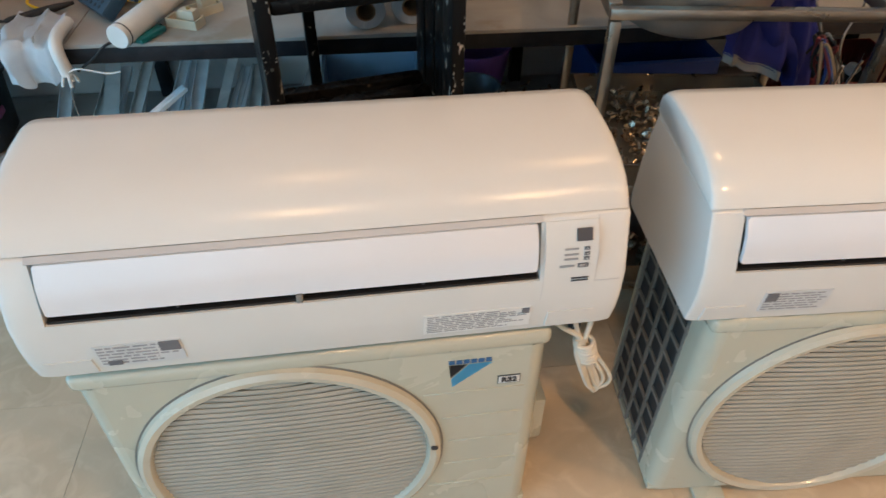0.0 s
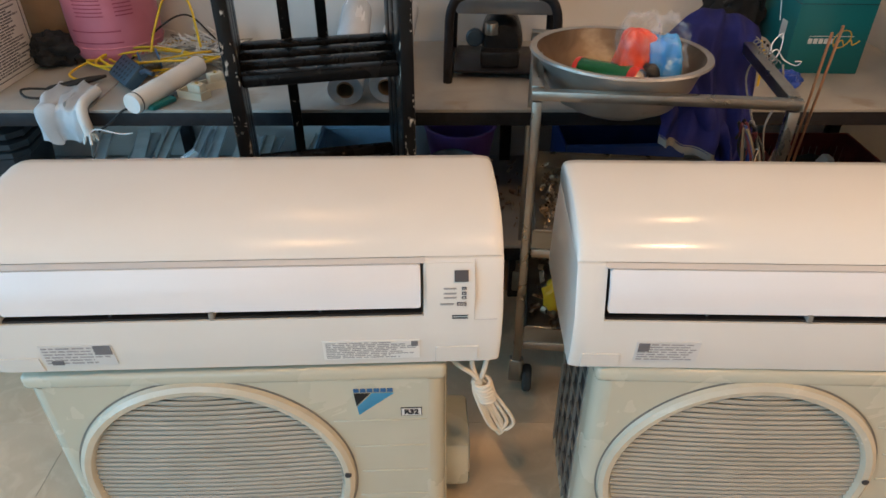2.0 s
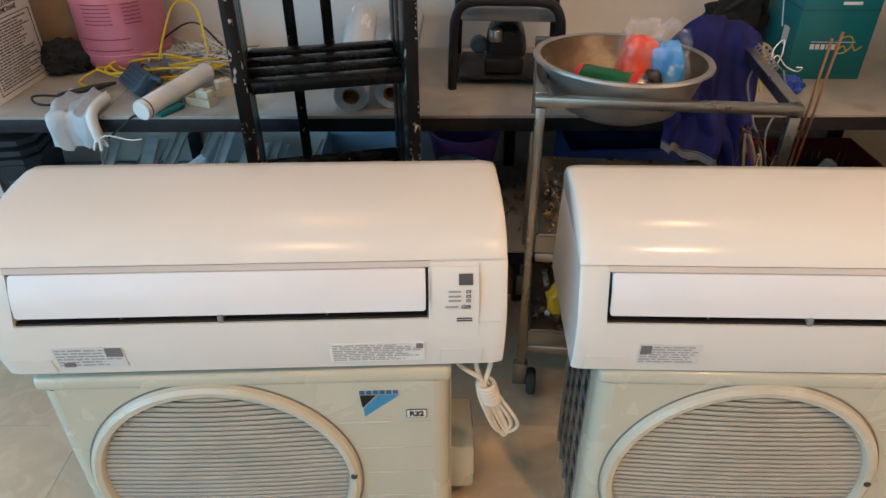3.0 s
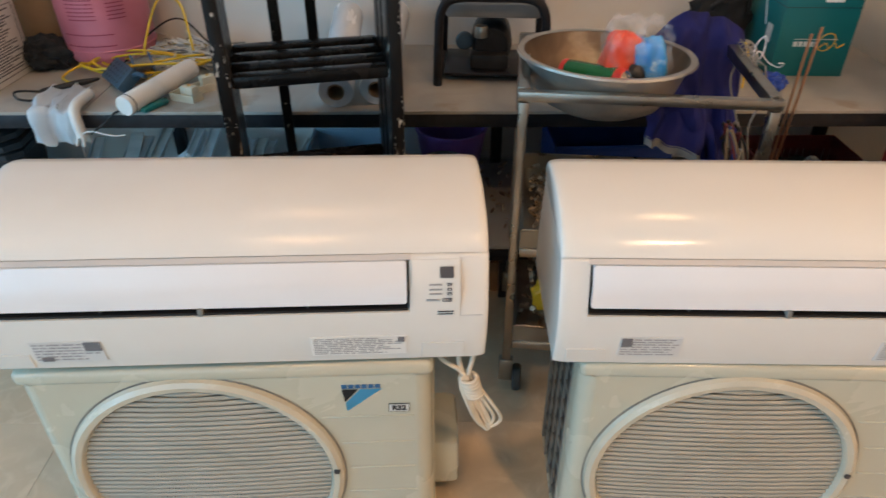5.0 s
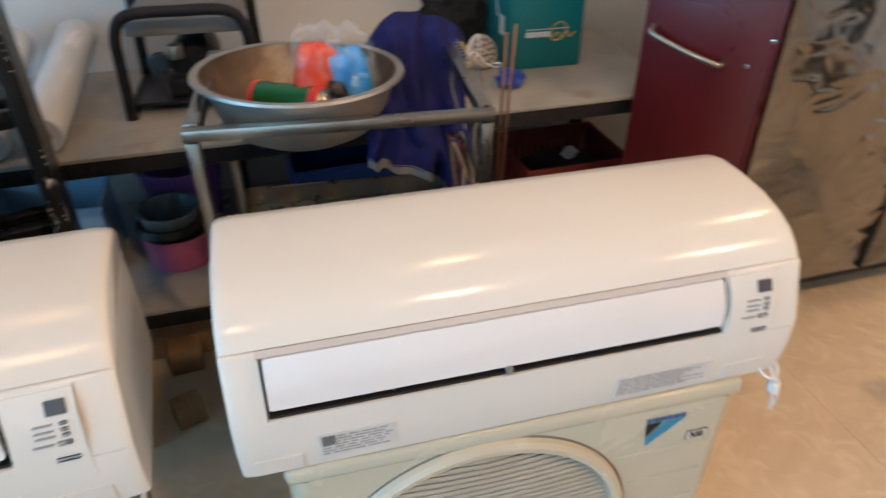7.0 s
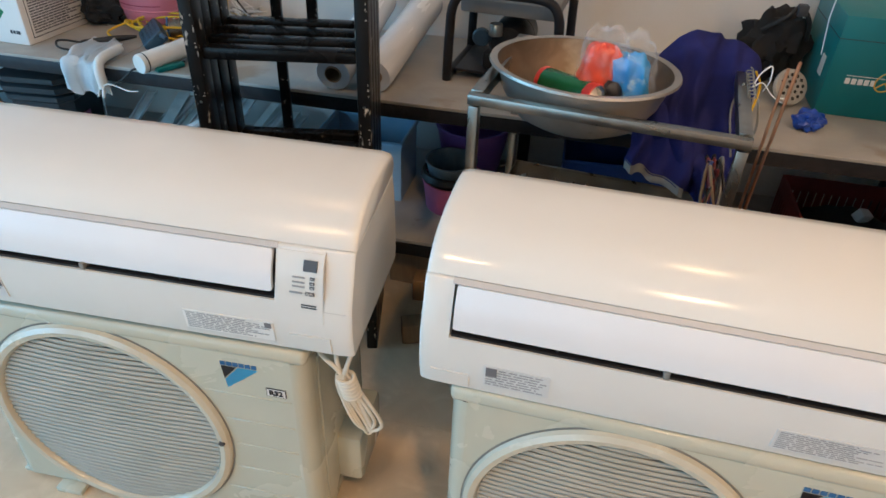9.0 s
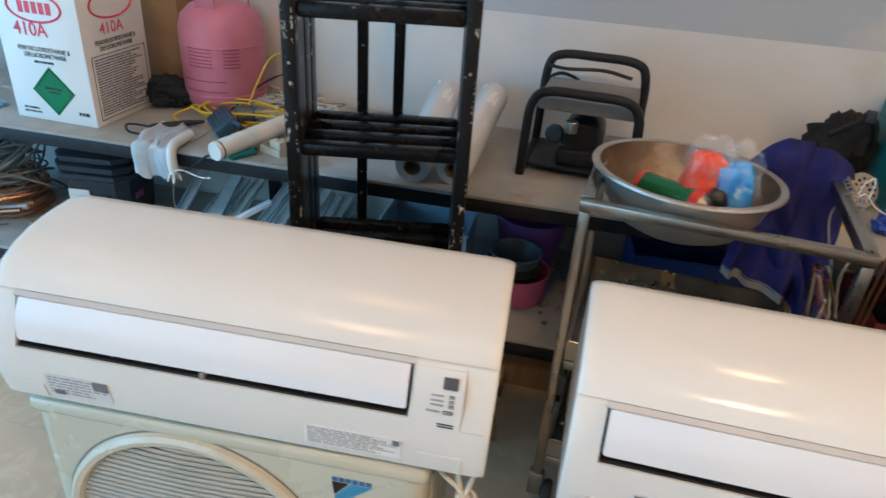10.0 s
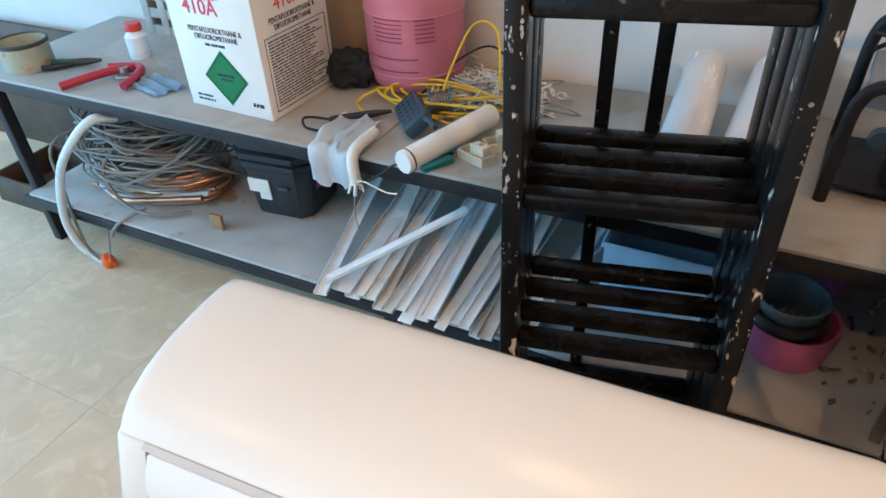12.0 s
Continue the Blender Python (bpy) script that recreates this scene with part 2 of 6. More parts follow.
M["scrap"] = material("metal_scrap", (0.50, 0.42, 0.32), (0.20, 0.16, 0.12), 0.3, 0.9, scale=90)
M["wood"] = material("raw_wood", (0.34, 0.22, 0.12), (0.25, 0.15, 0.08), 0.75, scale=8, stretch=(6, 1, 1))
M["chrome"] = material("chrome", (0.75, 0.76, 0.78), (0.68, 0.69, 0.71), 0.12, 1.0, rough_var=0.05, bump=0)
M["rubber"] = material("grey_rubber", (0.08, 0.075, 0.07), (0.05, 0.048, 0.045), 0.7)
M["motor"] = material("oily_black_motor", (0.02, 0.022, 0.024), (0.012, 0.012, 0.014), 0.35, scale=30, ior=1.27)
M["grey_sheet"] = material("grey_painted_sheet", (0.20, 0.20, 0.20), (0.15, 0.15, 0.15), 0.5, scale=8)
M["vent"] = material("grey_vent_plastic", (0.42, 0.40, 0.37), (0.33, 0.31, 0.28), 0.5)
M["tin"] = material("printed_tin", (0.46, 0.46, 0.34), (0.34, 0.36, 0.28), 0.4, scale=16, spots=(0.5, 0.25, 0.18), spot_at=0.62, spot_scale=26)
M["green_tool"] = material("green_rubber_grip", (0.02, 0.10, 0.06), None, 0.5)
M["mask_blue"] = material("pale_blue_nonwoven", (0.40, 0.58, 0.72), (0.34, 0.50, 0.64), 0.8, bump=0.1)
M["ceiling"] = material("white_ceiling_paint", (0.72, 0.70, 0.66), (0.68, 0.66, 0.62), 0.8, scale=3)
M["wall_side"] = material("white_wall_paint", (0.74, 0.73, 0.71), (0.69, 0.68, 0.66), 0.75, scale=3, bump=0.08)
M["lamp_glow"] = emitter("lamp_diffuser", (1.0, 0.74, 0.48), 3.0)
M["seam"] = material("pale_seam_plastic", (0.50, 0.485, 0.47), (0.47, 0.455, 0.44), 0.4)
M["grout"] = material("tan_grout", (0.42, 0.35, 0.27), (0.36, 0.30, 0.23), 0.8, scale=20)


def wall_material():
    """White wall below, pale blue-grey above a level line, with dusty stains."""
    m = material("white_and_blue_grey_wall", (0.64, 0.63, 0.61), (0.59, 0.58, 0.55), 0.7, scale=3, bump=0.08)
    nt = m.node_tree
    N, L = nt.nodes.new, nt.links.new
    b = nt.nodes["Principled BSDF"]
    old = b.inputs["Base Color"].links[0].from_socket
    tc = N("ShaderNodeTexCoord")
    sep = N("ShaderNodeSeparateXYZ")
    L(tc.outputs["Object"], sep.inputs[0])
    cmp_ = N("ShaderNodeMath")
    cmp_.operation = "GREATER_THAN"
    cmp_.inputs[1].default_value = 0.965
    L(sep.outputs["Z"], cmp_.inputs[0])
    mx = N("ShaderNodeMix")
    mx.data_type = "RGBA"
    L(cmp_.outputs[0], mx.inputs["Factor"])
    L(old, mx.inputs["A"])
    mx.inputs["B"].default_value = (0.40, 0.43, 0.46, 1)
    n = N("ShaderNodeTexNoise")
    n.inputs["Scale"].default_value, n.inputs["Detail"].default_value = 2.6, 6
    L(tc.outputs["Object"], n.inputs["Vector"])
    r = N("ShaderNodeValToRGB")
    r.color_ramp.elements[0].position, r.color_ramp.elements[1].position = 0.56, 0.74
    L(n.outputs["Fac"], r.inputs["Fac"])
    st = N("ShaderNodeMix")
    st.data_type = "RGBA"
    L(r.outputs["Color"], st.inputs["Factor"])
    L(mx.outputs["Result"], st.inputs["A"])
    st.inputs["B"].default_value = (0.60, 0.55, 0.48, 1)
    L(st.outputs["Result"], b.inputs["Base Color"])
    return m


def tile_material():
    """Marbled tan stoneware: swirls and pale veins, shifted from tile to tile."""
    m = material("marbled_tan_tile", (0.60, 0.485, 0.345), (0.535, 0.427, 0.298), 0.34, scale=7, fine=60, bump=0.03, rnd=0.03,
                 spots=(0.66, 0.545, 0.40), spot_at=0.50, spot_scale=13, spot_soft=0.22)
    nt = m.node_tree
    for n in nt.nodes:
        if n.type == "TEX_NOISE" and n.inputs["Scale"].default_value < 20:
            n.inputs["Distortion"].default_value = 1.5
    return m


def film_material():
    """Thin clear film: mostly see-through, with a glossy sheen."""
    m = bpy.data.materials.new("clear_plastic_film")
    m.use_nodes = True
    nt = m.node_tree
    N, L = nt.nodes.new, nt.links.new
    b = nt.nodes["Principled BSDF"]
    b.inputs["Base Color"].default_value = (0.85, 0.87, 0.9, 1)
    b.inputs["Roughness"].default_value = 0.12
    tr = N("ShaderNodeBsdfTransparent")
    mx = N("ShaderNodeMixShader")
    mr = N("ShaderNodeMapRange")
    mr.inputs["From Min"].default_value, mr.inputs["From Max"].default_value = 0.42, 0.70
    mr.inputs["To Min"].default_value, mr.inputs["To Max"].default_value = 0.02, 0.20
    tc = N("ShaderNodeTexCoord")
    n = N("ShaderNodeTexNoise")
    n.inputs["Scale"].default_value, n.inputs["Detail"].default_value = 45, 4
    L(tc.outputs["Object"], n.inputs["Vector"])
    L(n.outputs["Fac"], mr.inputs["Value"])
    bp = N("ShaderNodeBump")
    bp.inputs["Strength"].default_value, bp.inputs["Distance"].default_value = 0.6, 0.01
    L(n.outputs["Fac"], bp.inputs["Height"])
    L(bp.outputs["Normal"], b.inputs["Normal"])
    L(mr.outputs[0], mx.inputs["Fac"])
    L(tr.outputs[0], mx.inputs[1])
    L(b.outputs[0], mx.inputs[2])
    L(mx.outputs[0], nt.nodes["Material Output"].inputs["Surface"])
    return m


M["film"] = film_material()
M["wall"] = wall_material()
M["tile"] = tile_material()


# ---- building helpers ----
def bm_box(bm, x0, x1, y0, y1, z0, z1, bevel=0.0, seg=2):
    vs = [bm.verts.new((x, y, z)) for z in (z0, z1) for x, y in ((x0, y0), (x1, y0), (x1, y1), (x0, y1))]
    fs = [bm.faces.new([vs[i] for i in f]) for f in ((3, 2, 1, 0), (4, 5, 6, 7), (0, 1, 5, 4), (1, 2, 6, 5), (2, 3, 7, 6), (3, 0, 4, 7))]
    if bevel:
        es = list({e for f in fs for e in f.edges})
        bmesh.ops.bevel(bm, geom=es, offset=bevel, segments=seg, profile=0.5, affect="EDGES")
    return bm


def box(x0, x1, y0, y1, z0, z1, bevel=0.0, seg=2):
    return bm_box(bmesh.new(), x0, x1, y0, y1, z0, z1, bevel, seg)


def smooth_path(pts, per=6, closed=False):
    P = [Vector(p) for p in pts]
    n = len(P)
    out = []
    for i in range(n if closed else n - 1):
        a = P[(i - 1) % n] if closed or i > 0 else P[0] * 2 - P[1]
        b, c = P[i], P[(i + 1) % n]
        d = P[(i + 2) % n] if closed or i + 2 < n else P[-1] * 2 - P[-2]
        for k in range(per):
            t = k / per
            out.append(0.5 * ((2 * b) + (c - a) * t + (2 * a - 5 * b + 4 * c - d) * t * t + (3 * b - a - 3 * c + d) * t ** 3))
    if not closed:
        out.append(P[-1])
    return out


def bm_tube(bm, pts, r, seg=8, closed=False, taper=None):
    P = [Vector(p) for p in pts]
    n = len(P)
    up = None
    rings = []
    for i, p in enumerate(P):
        a, b = (P[(i - 1) % n], P[(i + 1) % n]) if closed else (P[max(0, i - 1)], P[min(n - 1, i + 1)])
        d = (b - a).normalized() if (b - a).length > 1e-9 else Vector((0, 0, 1))
        if up is None:
            up = d.orthogonal().normalized()
        up = (up - d * up.dot(d))
        up = up.normalized() if up.length > 1e-6 else d.orthogonal().normalized()
        s = d.cross(up)
        rr = r * (taper[i] if taper else 1)
        rings.append([bm.verts.new(p + (up * math.cos(2 * math.pi * k / seg) + s * math.sin(2 * math.pi * k / seg)) * rr) for k in range(seg)])
    for i in range(n if closed else n - 1):
        A, B = rings[i], rings[(i + 1) % n]
        for k in range(seg):
            bm.faces.new((A[k], A[(k + 1) % seg], B[(k + 1) % seg], B[k]))
    if not closed:
        bm.faces.new(list(reversed(rings[0])))
        bm.faces.new(rings[-1])
    return bm


def tube(pts, r, seg=8, closed=False, per=6):
    return bm_tube(bmesh.new(), smooth_path(pts, per, closed) if per else pts, r, seg, closed)


def bm_lathe(bm, prof, seg=32, m=None, cap=False):
    """Turns (radius, height) pairs round the z axis."""
    rings = []
    for r, z in prof:
        if r < 1e-6:
            rings.append([bm.verts.new((0, 0, z))])
        else:
            rings.append([bm.verts.new((r * math.cos(2 * math.pi * k / seg), r * math.sin(2 * math.pi * k / seg), z)) for k in range(seg)])
    for A, B in zip(rings, rings[1:]):
        for k in range(seg):
            j = (k + 1) % seg
            if len(A) == 1 and len(B) == 1:
                continue
            if len(A) == 1:
                bm.faces.new((A[0], B[j], B[k]))
            elif len(B) == 1:
                bm.faces.new((A[k], A[j], B[0]))
            else:
                bm.faces.new((A[k], A[j], B[j], B[k]))
    if m is not None:
        bmesh.ops.transform(bm, matrix=m, verts=[v for R in rings for v in R])
    return bm


def lathe(prof, seg=32, m=None):
    return bm_lathe(bmesh.new(), prof, seg, m)


def rod(a, b, r, seg=12):
    return bm_tube(bmesh.new(), [a, b], r, seg)


def mesh_of(name, bm, mat, flat=False):
    bmesh.ops.recalc_face_normals(bm, faces=bm.faces[:])
    if not flat:
        for f in bm.faces:
            f.smooth = True
        for e in bm.edges:
            if e.calc_face_angle(0) > radians(38):
                e.smooth = False
    me = bpy.data.meshes.new(name)
    bm.to_mesh(me)
    bm.free()
    for k in (mat if isinstance(mat, (list, tuple)) else [mat]):
        me.materials.append(M[k])
    return me


def part(name, bm, mat, parent, label=""):
    ob = new(name, mesh_of(name, bm, mat))
    ob.parent = parent
    if label:
        ob["label"] = label
    return ob


def solo(name, bm, mat, label, category, m=None, group="", kind=""):
    ob = new(name, mesh_of(name, bm, mat))
    if m is not None:
        ob.matrix_world = m
    return tagged(ob, label, category, group, kind)


def thing(name, label, category, m=None, group="", kind=""):
    ob = new(name)
    ob.empty_display_size = 0.05
    if m is not None:
        ob.matrix_world = m
    return tagged(ob, label, category, group, kind)


def lettering(text, size, m, mat, parent, name="lettering", align="CENTER", width=1.0, bold=0.0):
    """Words as thin solid letters in the x-z plane that face -y."""
    c = bpy.data.curves.new(name, "FONT")
    c.body, c.size, c.align_x, c.align_y, c.extrude, c.offset = text, size, align, "CENTER", 0.0004, bold
    tmp = bpy.data.objects.new(name, c)
    scene.collection.objects.link(tmp)
    dg = bpy.context.evaluated_depsgraph_get()
    me = bpy.data.meshes.new_from_object(tmp.evaluated_get(dg))
    bpy.data.objects.remove(tmp)
    bpy.data.curves.remove(c)
    me.transform(m @ pose(0, 0, 0, 90) @ Matrix.Diagonal((width, 1, 1, 1)))
    me.name = name
    me.materials.clear()
    me.materials.append(M[mat])
    ob = new(name, me)
    ob.parent = parent
    return ob


def bars(x0, x1, z0, z1, rows, rng, y=-0.0008, fill=0.9, gap=0.45):
    """Rows of short bars, for small print, in the x-z plane facing -y."""
    bm = bmesh.new()
    h = (z1 - z0) / rows
    for r in range(rows):
        x = x0
        end = x0 + (x1 - x0) * rng.uniform(fill * 0.75, 1.0)
        while x < end - 0.001:
            w = min(rng.uniform(0.006, 0.022), end - x)
            bm_box(bm, x, x + w, y - 0.0002, y + 0.0004, z0 + r * h + h * gap * 0.5, z0 + (r + 1) * h - h * gap * 0.5)
            x += w + rng.uniform(0.0015, 0.004)
    return bm


def loft(sections):
    """A skin through closed sections with the same number of points, with end caps."""
    bm = bmesh.new()
    R = [[bm.verts.new(p) for p in s] for s in sections]
    n = len(R[0])
    for A, B in zip(R, R[1:]):
        for k in range(n):
            j = (k + 1) % n
            bm.faces.new((A[k], A[j], B[j], B[k]))
    bm.faces.new(R[0])
    bm.faces.new(list(reversed(R[-1])))
    bmesh.ops.remove_doubles(bm, verts=bm.verts[:], dist=1e-6)
    return bm


# ---- the room ----
XW, XE, YS, YN, ZC = -4.0, 4.2, -3.6, 2.01, 3.0


def structure(name, bm, mat, label, category):
    return solo(name, bm, mat, label, category, kind="structure")


floor = structure("floor", box(XW - 0.2, XE + 0.2, YS - 0.2, YN + 0.2, -0.12, -0.0015), "grout", "marbled tan stoneware tile floor with thin grey joints", "floor")
structure("wall_north", box(XW - 0.2, XE + 0.2, YN, YN + 0.2, -0.012, ZC), "wall", "white wall with a pale grey-blue upper band", "wall")
bm = bmesh.new()
bm_box(bm, XW - 0.2, -3.0, YS - 0.2, YS, -0.012, ZC)
bm_box(bm, -0.2, XE + 0.2, YS - 0.2, YS, -0.012, ZC)
bm_box(bm, -3.0, -0.2, YS - 0.2, YS, 2.6, ZC)
structure("wall_south", bm, "wall_side", "white wall with a wide open doorway", "wall")
structure("wall_east", box(XE, XE + 0.2, YS, YN, -0.012, ZC), "wall_side", "plain white painted wall", "wall")
bm = bmesh.new()
bm_box(bm, XW - 0.2, XW, YS, -3.2, -0.012, ZC)
bm_box(bm, XW - 0.2, XW, 1.95, YN, -0.012, ZC)
bm_box(bm, XW - 0.2, XW, -3.2, 1.95, 2.75, ZC)
structure("wall_west", bm, "wall_side", "white wall with a wide open shop front", "wall")
structure("ceiling", box(XW - 0.2, XE + 0.2, YS - 0.2, YN + 0.2, ZC, ZC + 0.15), "ceiling", "plain white painted ceiling", "ceiling")
structure("ground", box(-60, 60, -60, 60, -0.25, -0.125), "wall_side", "grey pavement outside the shop front", "ground")

for lx, ly in LAMPS:
    lamp = thing("ceiling_lamp", "round warm white ceiling lamp with a metal rim", "lamp", pose(lx, ly, ZC), group="ceiling lamps")
    part("rim", lathe([(0.11, 0), (0.13, 0), (0.135, -0.05), (0.12, -0.055), (0.11, -0.05)], 32), "inox_dull", lamp)
    part("diffuser", lathe([(0, -0.03), (0.109, -0.03), (0.109, -0.02), (0, -0.02)], 32), "lamp_glow", lamp, "glowing round diffuser")


# ---- indoor air-conditioner units, lying on their backs on the outdoor units ----
AC_W, AC_H = 0.787, 0.246
FRONT = [(0.006, 0.0), (-0.001, 0.03), (-0.004, 0.06), (-0.002, 0.10), (0.003, 0.14), (0.012, 0.165), (0.026, 0.186)]
TOP = [(0.030, 0.190), (0.0415, 0.206), (0.060, 0.2215), (0.090, 0.235), (0.131, 0.2445), (0.185, 0.2485), (0.232, 0.248), (0.256, 0.243), (0.268, 0.232), (0.272, 0.218)]


def front_u(z):
    for (u0, z0), (u1, z1) in zip(FRONT, FRONT[1:]):
        if z0 <= z <= z1:
            return u0 + (u1 - u0) * (z - z0) / (z1 - z0)
    return FRONT[-1][0]


def on_front(x, z, proud=0.0):
    """A pose on the lower front face: x along, z up the face, -y out of it."""
    a = front_u(max(0, z - 0.01))
    b = front_u(min(0.186, z + 0.01))
    return pose(x, front_u(z) - proud, z, -math.degrees(math.atan2(b - a, 0.02)), 0, 0)


def ends(prof, w, cu=0.14, cz=0.12, draw=1.0):
    """Sections of a profile along x, drawn in a little at both ends."""
    out = []
    for x, s in ((-w / 2, 0.935), (-w / 2 + 0.0015, 0.957), (-w / 2 + 0.005, 0.976), (-w / 2 + 0.012, 0.991), (-w / 2 + 0.022, 1.0),
                 (w / 2 - 0.022, 1.0), (w / 2 - 0.012, 0.991), (w / 2 - 0.005, 0.976), (w / 2 - 0.0015, 0.957), (w / 2, 0.935)):
        out.append([(x, cu + (u - cu) * (1 - draw * (1 - s)), cz + (z - cz) * (1 - draw * (1 - s))) for u, z in prof])
    return out


def small_label(parent, x0, x1, z0, z1, rng, mat="label", rows=4, dark=None, name="sticker", label="printed paper sticker"):
    zc = (z0 + z1) / 2
    m = on_front((x0 + x1) / 2, zc)
    w, h = (x1 - x0) / 2, (z1 - z0) / 2
    bm = box(-w, w, -0.0012, 0.0004, -h, h)
    bmesh.ops.transform(bm, matrix=m, verts=bm.verts[:])
    st = part(name, bm, mat, parent, label)
    bm = bars(-w * 0.94, w * 0.94, -h * 0.9, h * 0.9, rows, rng, y=-0.0016, gap=0.6)
    bmesh.ops.transform(bm, matrix=m, verts=bm.verts[:])
    part("print", bm, "ink_pale", st)
    for dx0, dx1, dz0, dz1 in dark or ():
        bm = box(-w + 2 * w * dx0, -w + 2 * w * dx1, -0.0026, -0.0012, -h + 2 * h * dz0, -h + 2 * h * dz1)
        bmesh.ops.transform(bm, matrix=m, verts=bm.verts[:])
        part("symbol", bm, "ink", st, "dark printed square")
    return st


def indoor_unit(m, label, shell, rng, first):
    ac = thing("air_conditioner", label, "air conditioner", m, group="indoor units lying on outdoor units")
    w, fx0, fx1 = AC_W, -0.348, 0.271
    # lower casing with the air outlet let into its front
    za, zb = 0.102, 0.186
    out = [(0.006, 0.0), (-0.001, 0.03), (-0.004, 0.06), (front_u(za), za), (front_u(za), za), (front_u(zb), zb), (front_u(zb), zb), (0.029, 0.188)]
    back = [(0.262, 0.200), (0.276, 0.15), (0.286, 0.095), (0.293, 0.02), (0.288, 0.0)]
    plain = out + back
    cut = list(plain)
    cut[4] = (0.05, za + 0.0005)
    cut[5] = (0.05, zb - 0.0005)
    secs = ends(plain, w, draw=0.4)
    mid = [[(x, u, z) for u, z in p] for x, p in ((fx0 - 0.0015, plain), (fx0 - 0.001, cut), (fx1 + 0.001, cut), (fx1 + 0.0015, plain))]
    part("casing", loft(secs[:5] + mid + secs[5:]), "ac_white", ac)
    # front panel, the large curved face
    under = [(0.264, 0.2035), (0.20, 0.2005), (0.13, 0.1965), (0.07, 0.1935), (0.04, 0.1915)]
    part("front_panel", loft(ends(TOP + under, w, draw=0.7)), shell, ac, "large curved white front panel")
    part("panel_lip", loft([[(x, u, z) for u, z in ((0.0235, 0.1815), (0.0225, 0.1835), (0.0285, 0.1895), (0.0325, 0.1885))] for x in (fx0 - 0.004, fx1 + 0.004)]), "seam", ac, "thin pale seam strip")
    # dark outlet behind the flap
    bm = box(fx0 + 0.001, fx1 - 0.001, 0.03, 0.049, za + 0.006, zb - 0.002)
    bm_box(bm, fx0 + 0.001, fx1 - 0.001, front_u(za) + 0.003, 0.049, za + 0.001, za + 0.005)
    part("outlet", bm, "black", ac, "black air outlet")
    for k in range(3):
        x = fx0 + (fx1 - fx0) * (0.25 + 0.25 * k)
        part("outlet_rib", box(x - 0.002, x + 0.002, 0.006, 0.03, za + 0.003, za + 0.03), "dark_grey", ac)
    part("clip", box(-0.047, -0.039, -0.003, 0.01, za + 0.002, za + 0.014, 0.001), "lattice", ac, "small grey flap hinge")
    # the flap, a little open at its lower edge
    secs = []
    for x, s in ((fx0 + 0.003, 0.9), (fx0 + 0.006, 1.0), (fx1 - 0.006, 1.0), (fx1 - 0.003, 0.9)):
        pr = []
        for z in (0.115, 0.135, 0.157, 0.181):
            pr.append((x, front_u(z) + 0.0035 * (0.182 - z) / 0.07 - 0.0012, 0.145 + (z - 0.145) * s))
        pr += [(x, u + 0.0075, z) for _, u, z in reversed(pr)]
        secs.append(pr)
    part("flap", loft(secs), "flap", ac, "flat white outlet flap, slightly open")
    # display
    d = part("display_panel", loft([[(x, front_u(z) - 0.0005, z) for z in (0.066, 0.10, 0.14, 0.165, 0.182)] + [(x, front_u(z) + 0.002, z) for z in (0.182, 0.165, 0.14, 0.10, 0.066)]
                                    for x in (0.277, 0.349)]), "ac_white", ac, "white display panel")

    def mark(name, x0, x1, z0, z1, mat, label=""):
        x0, x1 = x0 + 0.0055, x1 + 0.0055
        z0, z1 = 0.0497 + z0 * 0.72, 0.0497 + z1 * 0.72
        q = on_front((x0 + x1) / 2, (z0 + z1) / 2, 0.0012)
        b2 = box(-(x1 - x0) / 2, (x1 - x0) / 2, -0.0012, 0.0006, -(z1 - z0) / 2, (z1 - z0) / 2)
        bmesh.ops.transform(b2, matrix=q, verts=b2.verts[:])
        return part(name, b2, mat, d, label)
    mark("sensor_window", 0.313, 0.334, 0.150, 0.174, "sensor", "dark grey square sensor window")
    for z in (0.137, 0.127, 0.117):
        mark("indicator", 0.324, 0.331, z - 0.003, z + 0.003, "ink")
        mark("indicator_face", 0.3255, 0.3295, z - 0.0015, z + 0.0015, "ac_white")
        mark("caption", 0.297, 0.316, z - 0.0015, z + 0.0015, "ink_pale")
    mark("button", 0.317, 0.331, 0.098, 0.106, "ink")
    mark("button_face", 0.3185, 0.3295, 0.0992, 0.1048, "ac_white")
    mark("caption", 0.292, 0.312, 0.1003, 0.1037, "ink_pale")
    for z in (0.0735, 0.0675):
        mark("slot", 0.310, 0.334, z - 0.0008, z + 0.0008, "dark_grey")
    for x0, x1, z0, z1 in ((0.3492, 0.3502, 0.094, 0.186), (0.277, 0.3492, 0.0932, 0.0942), (0.3502, 0.384, 0.0932, 0.0940)):
        part("casing_seam", loft([[(x, front_u(z) - 0.0004, z) for z in (z0, (z0 + z1) / 2, z1)] + [(x, front_u(z) + 0.001, z) for z in (z1, (z0 + z1) / 2, z0)] for x in (x0, x1)]), "seam", ac)
    # stickers and covers
    if first:
        small_label(ac, -0.308, -0.200, 0.019, 0.062, rng, rows=6, mat="label_grey", dark=[(0.75, 0.98, 0.55, 0.98), (0.1, 0.26, 0.05, 0.25)])
    else:
        small_label(ac, -0.293, -0.195, 0.021, 0.064, rng, rows=7, mat="label_grey", dark=[(0.03, 0.2, 0.55, 0.95)])
    small_label(ac, 0.116, 0.266, 0.016, 0.058, rng, rows=9, mat="label" if first else "label_grey", dark=[(0.91, 0.98, 0.7, 0.95)] if first else [])
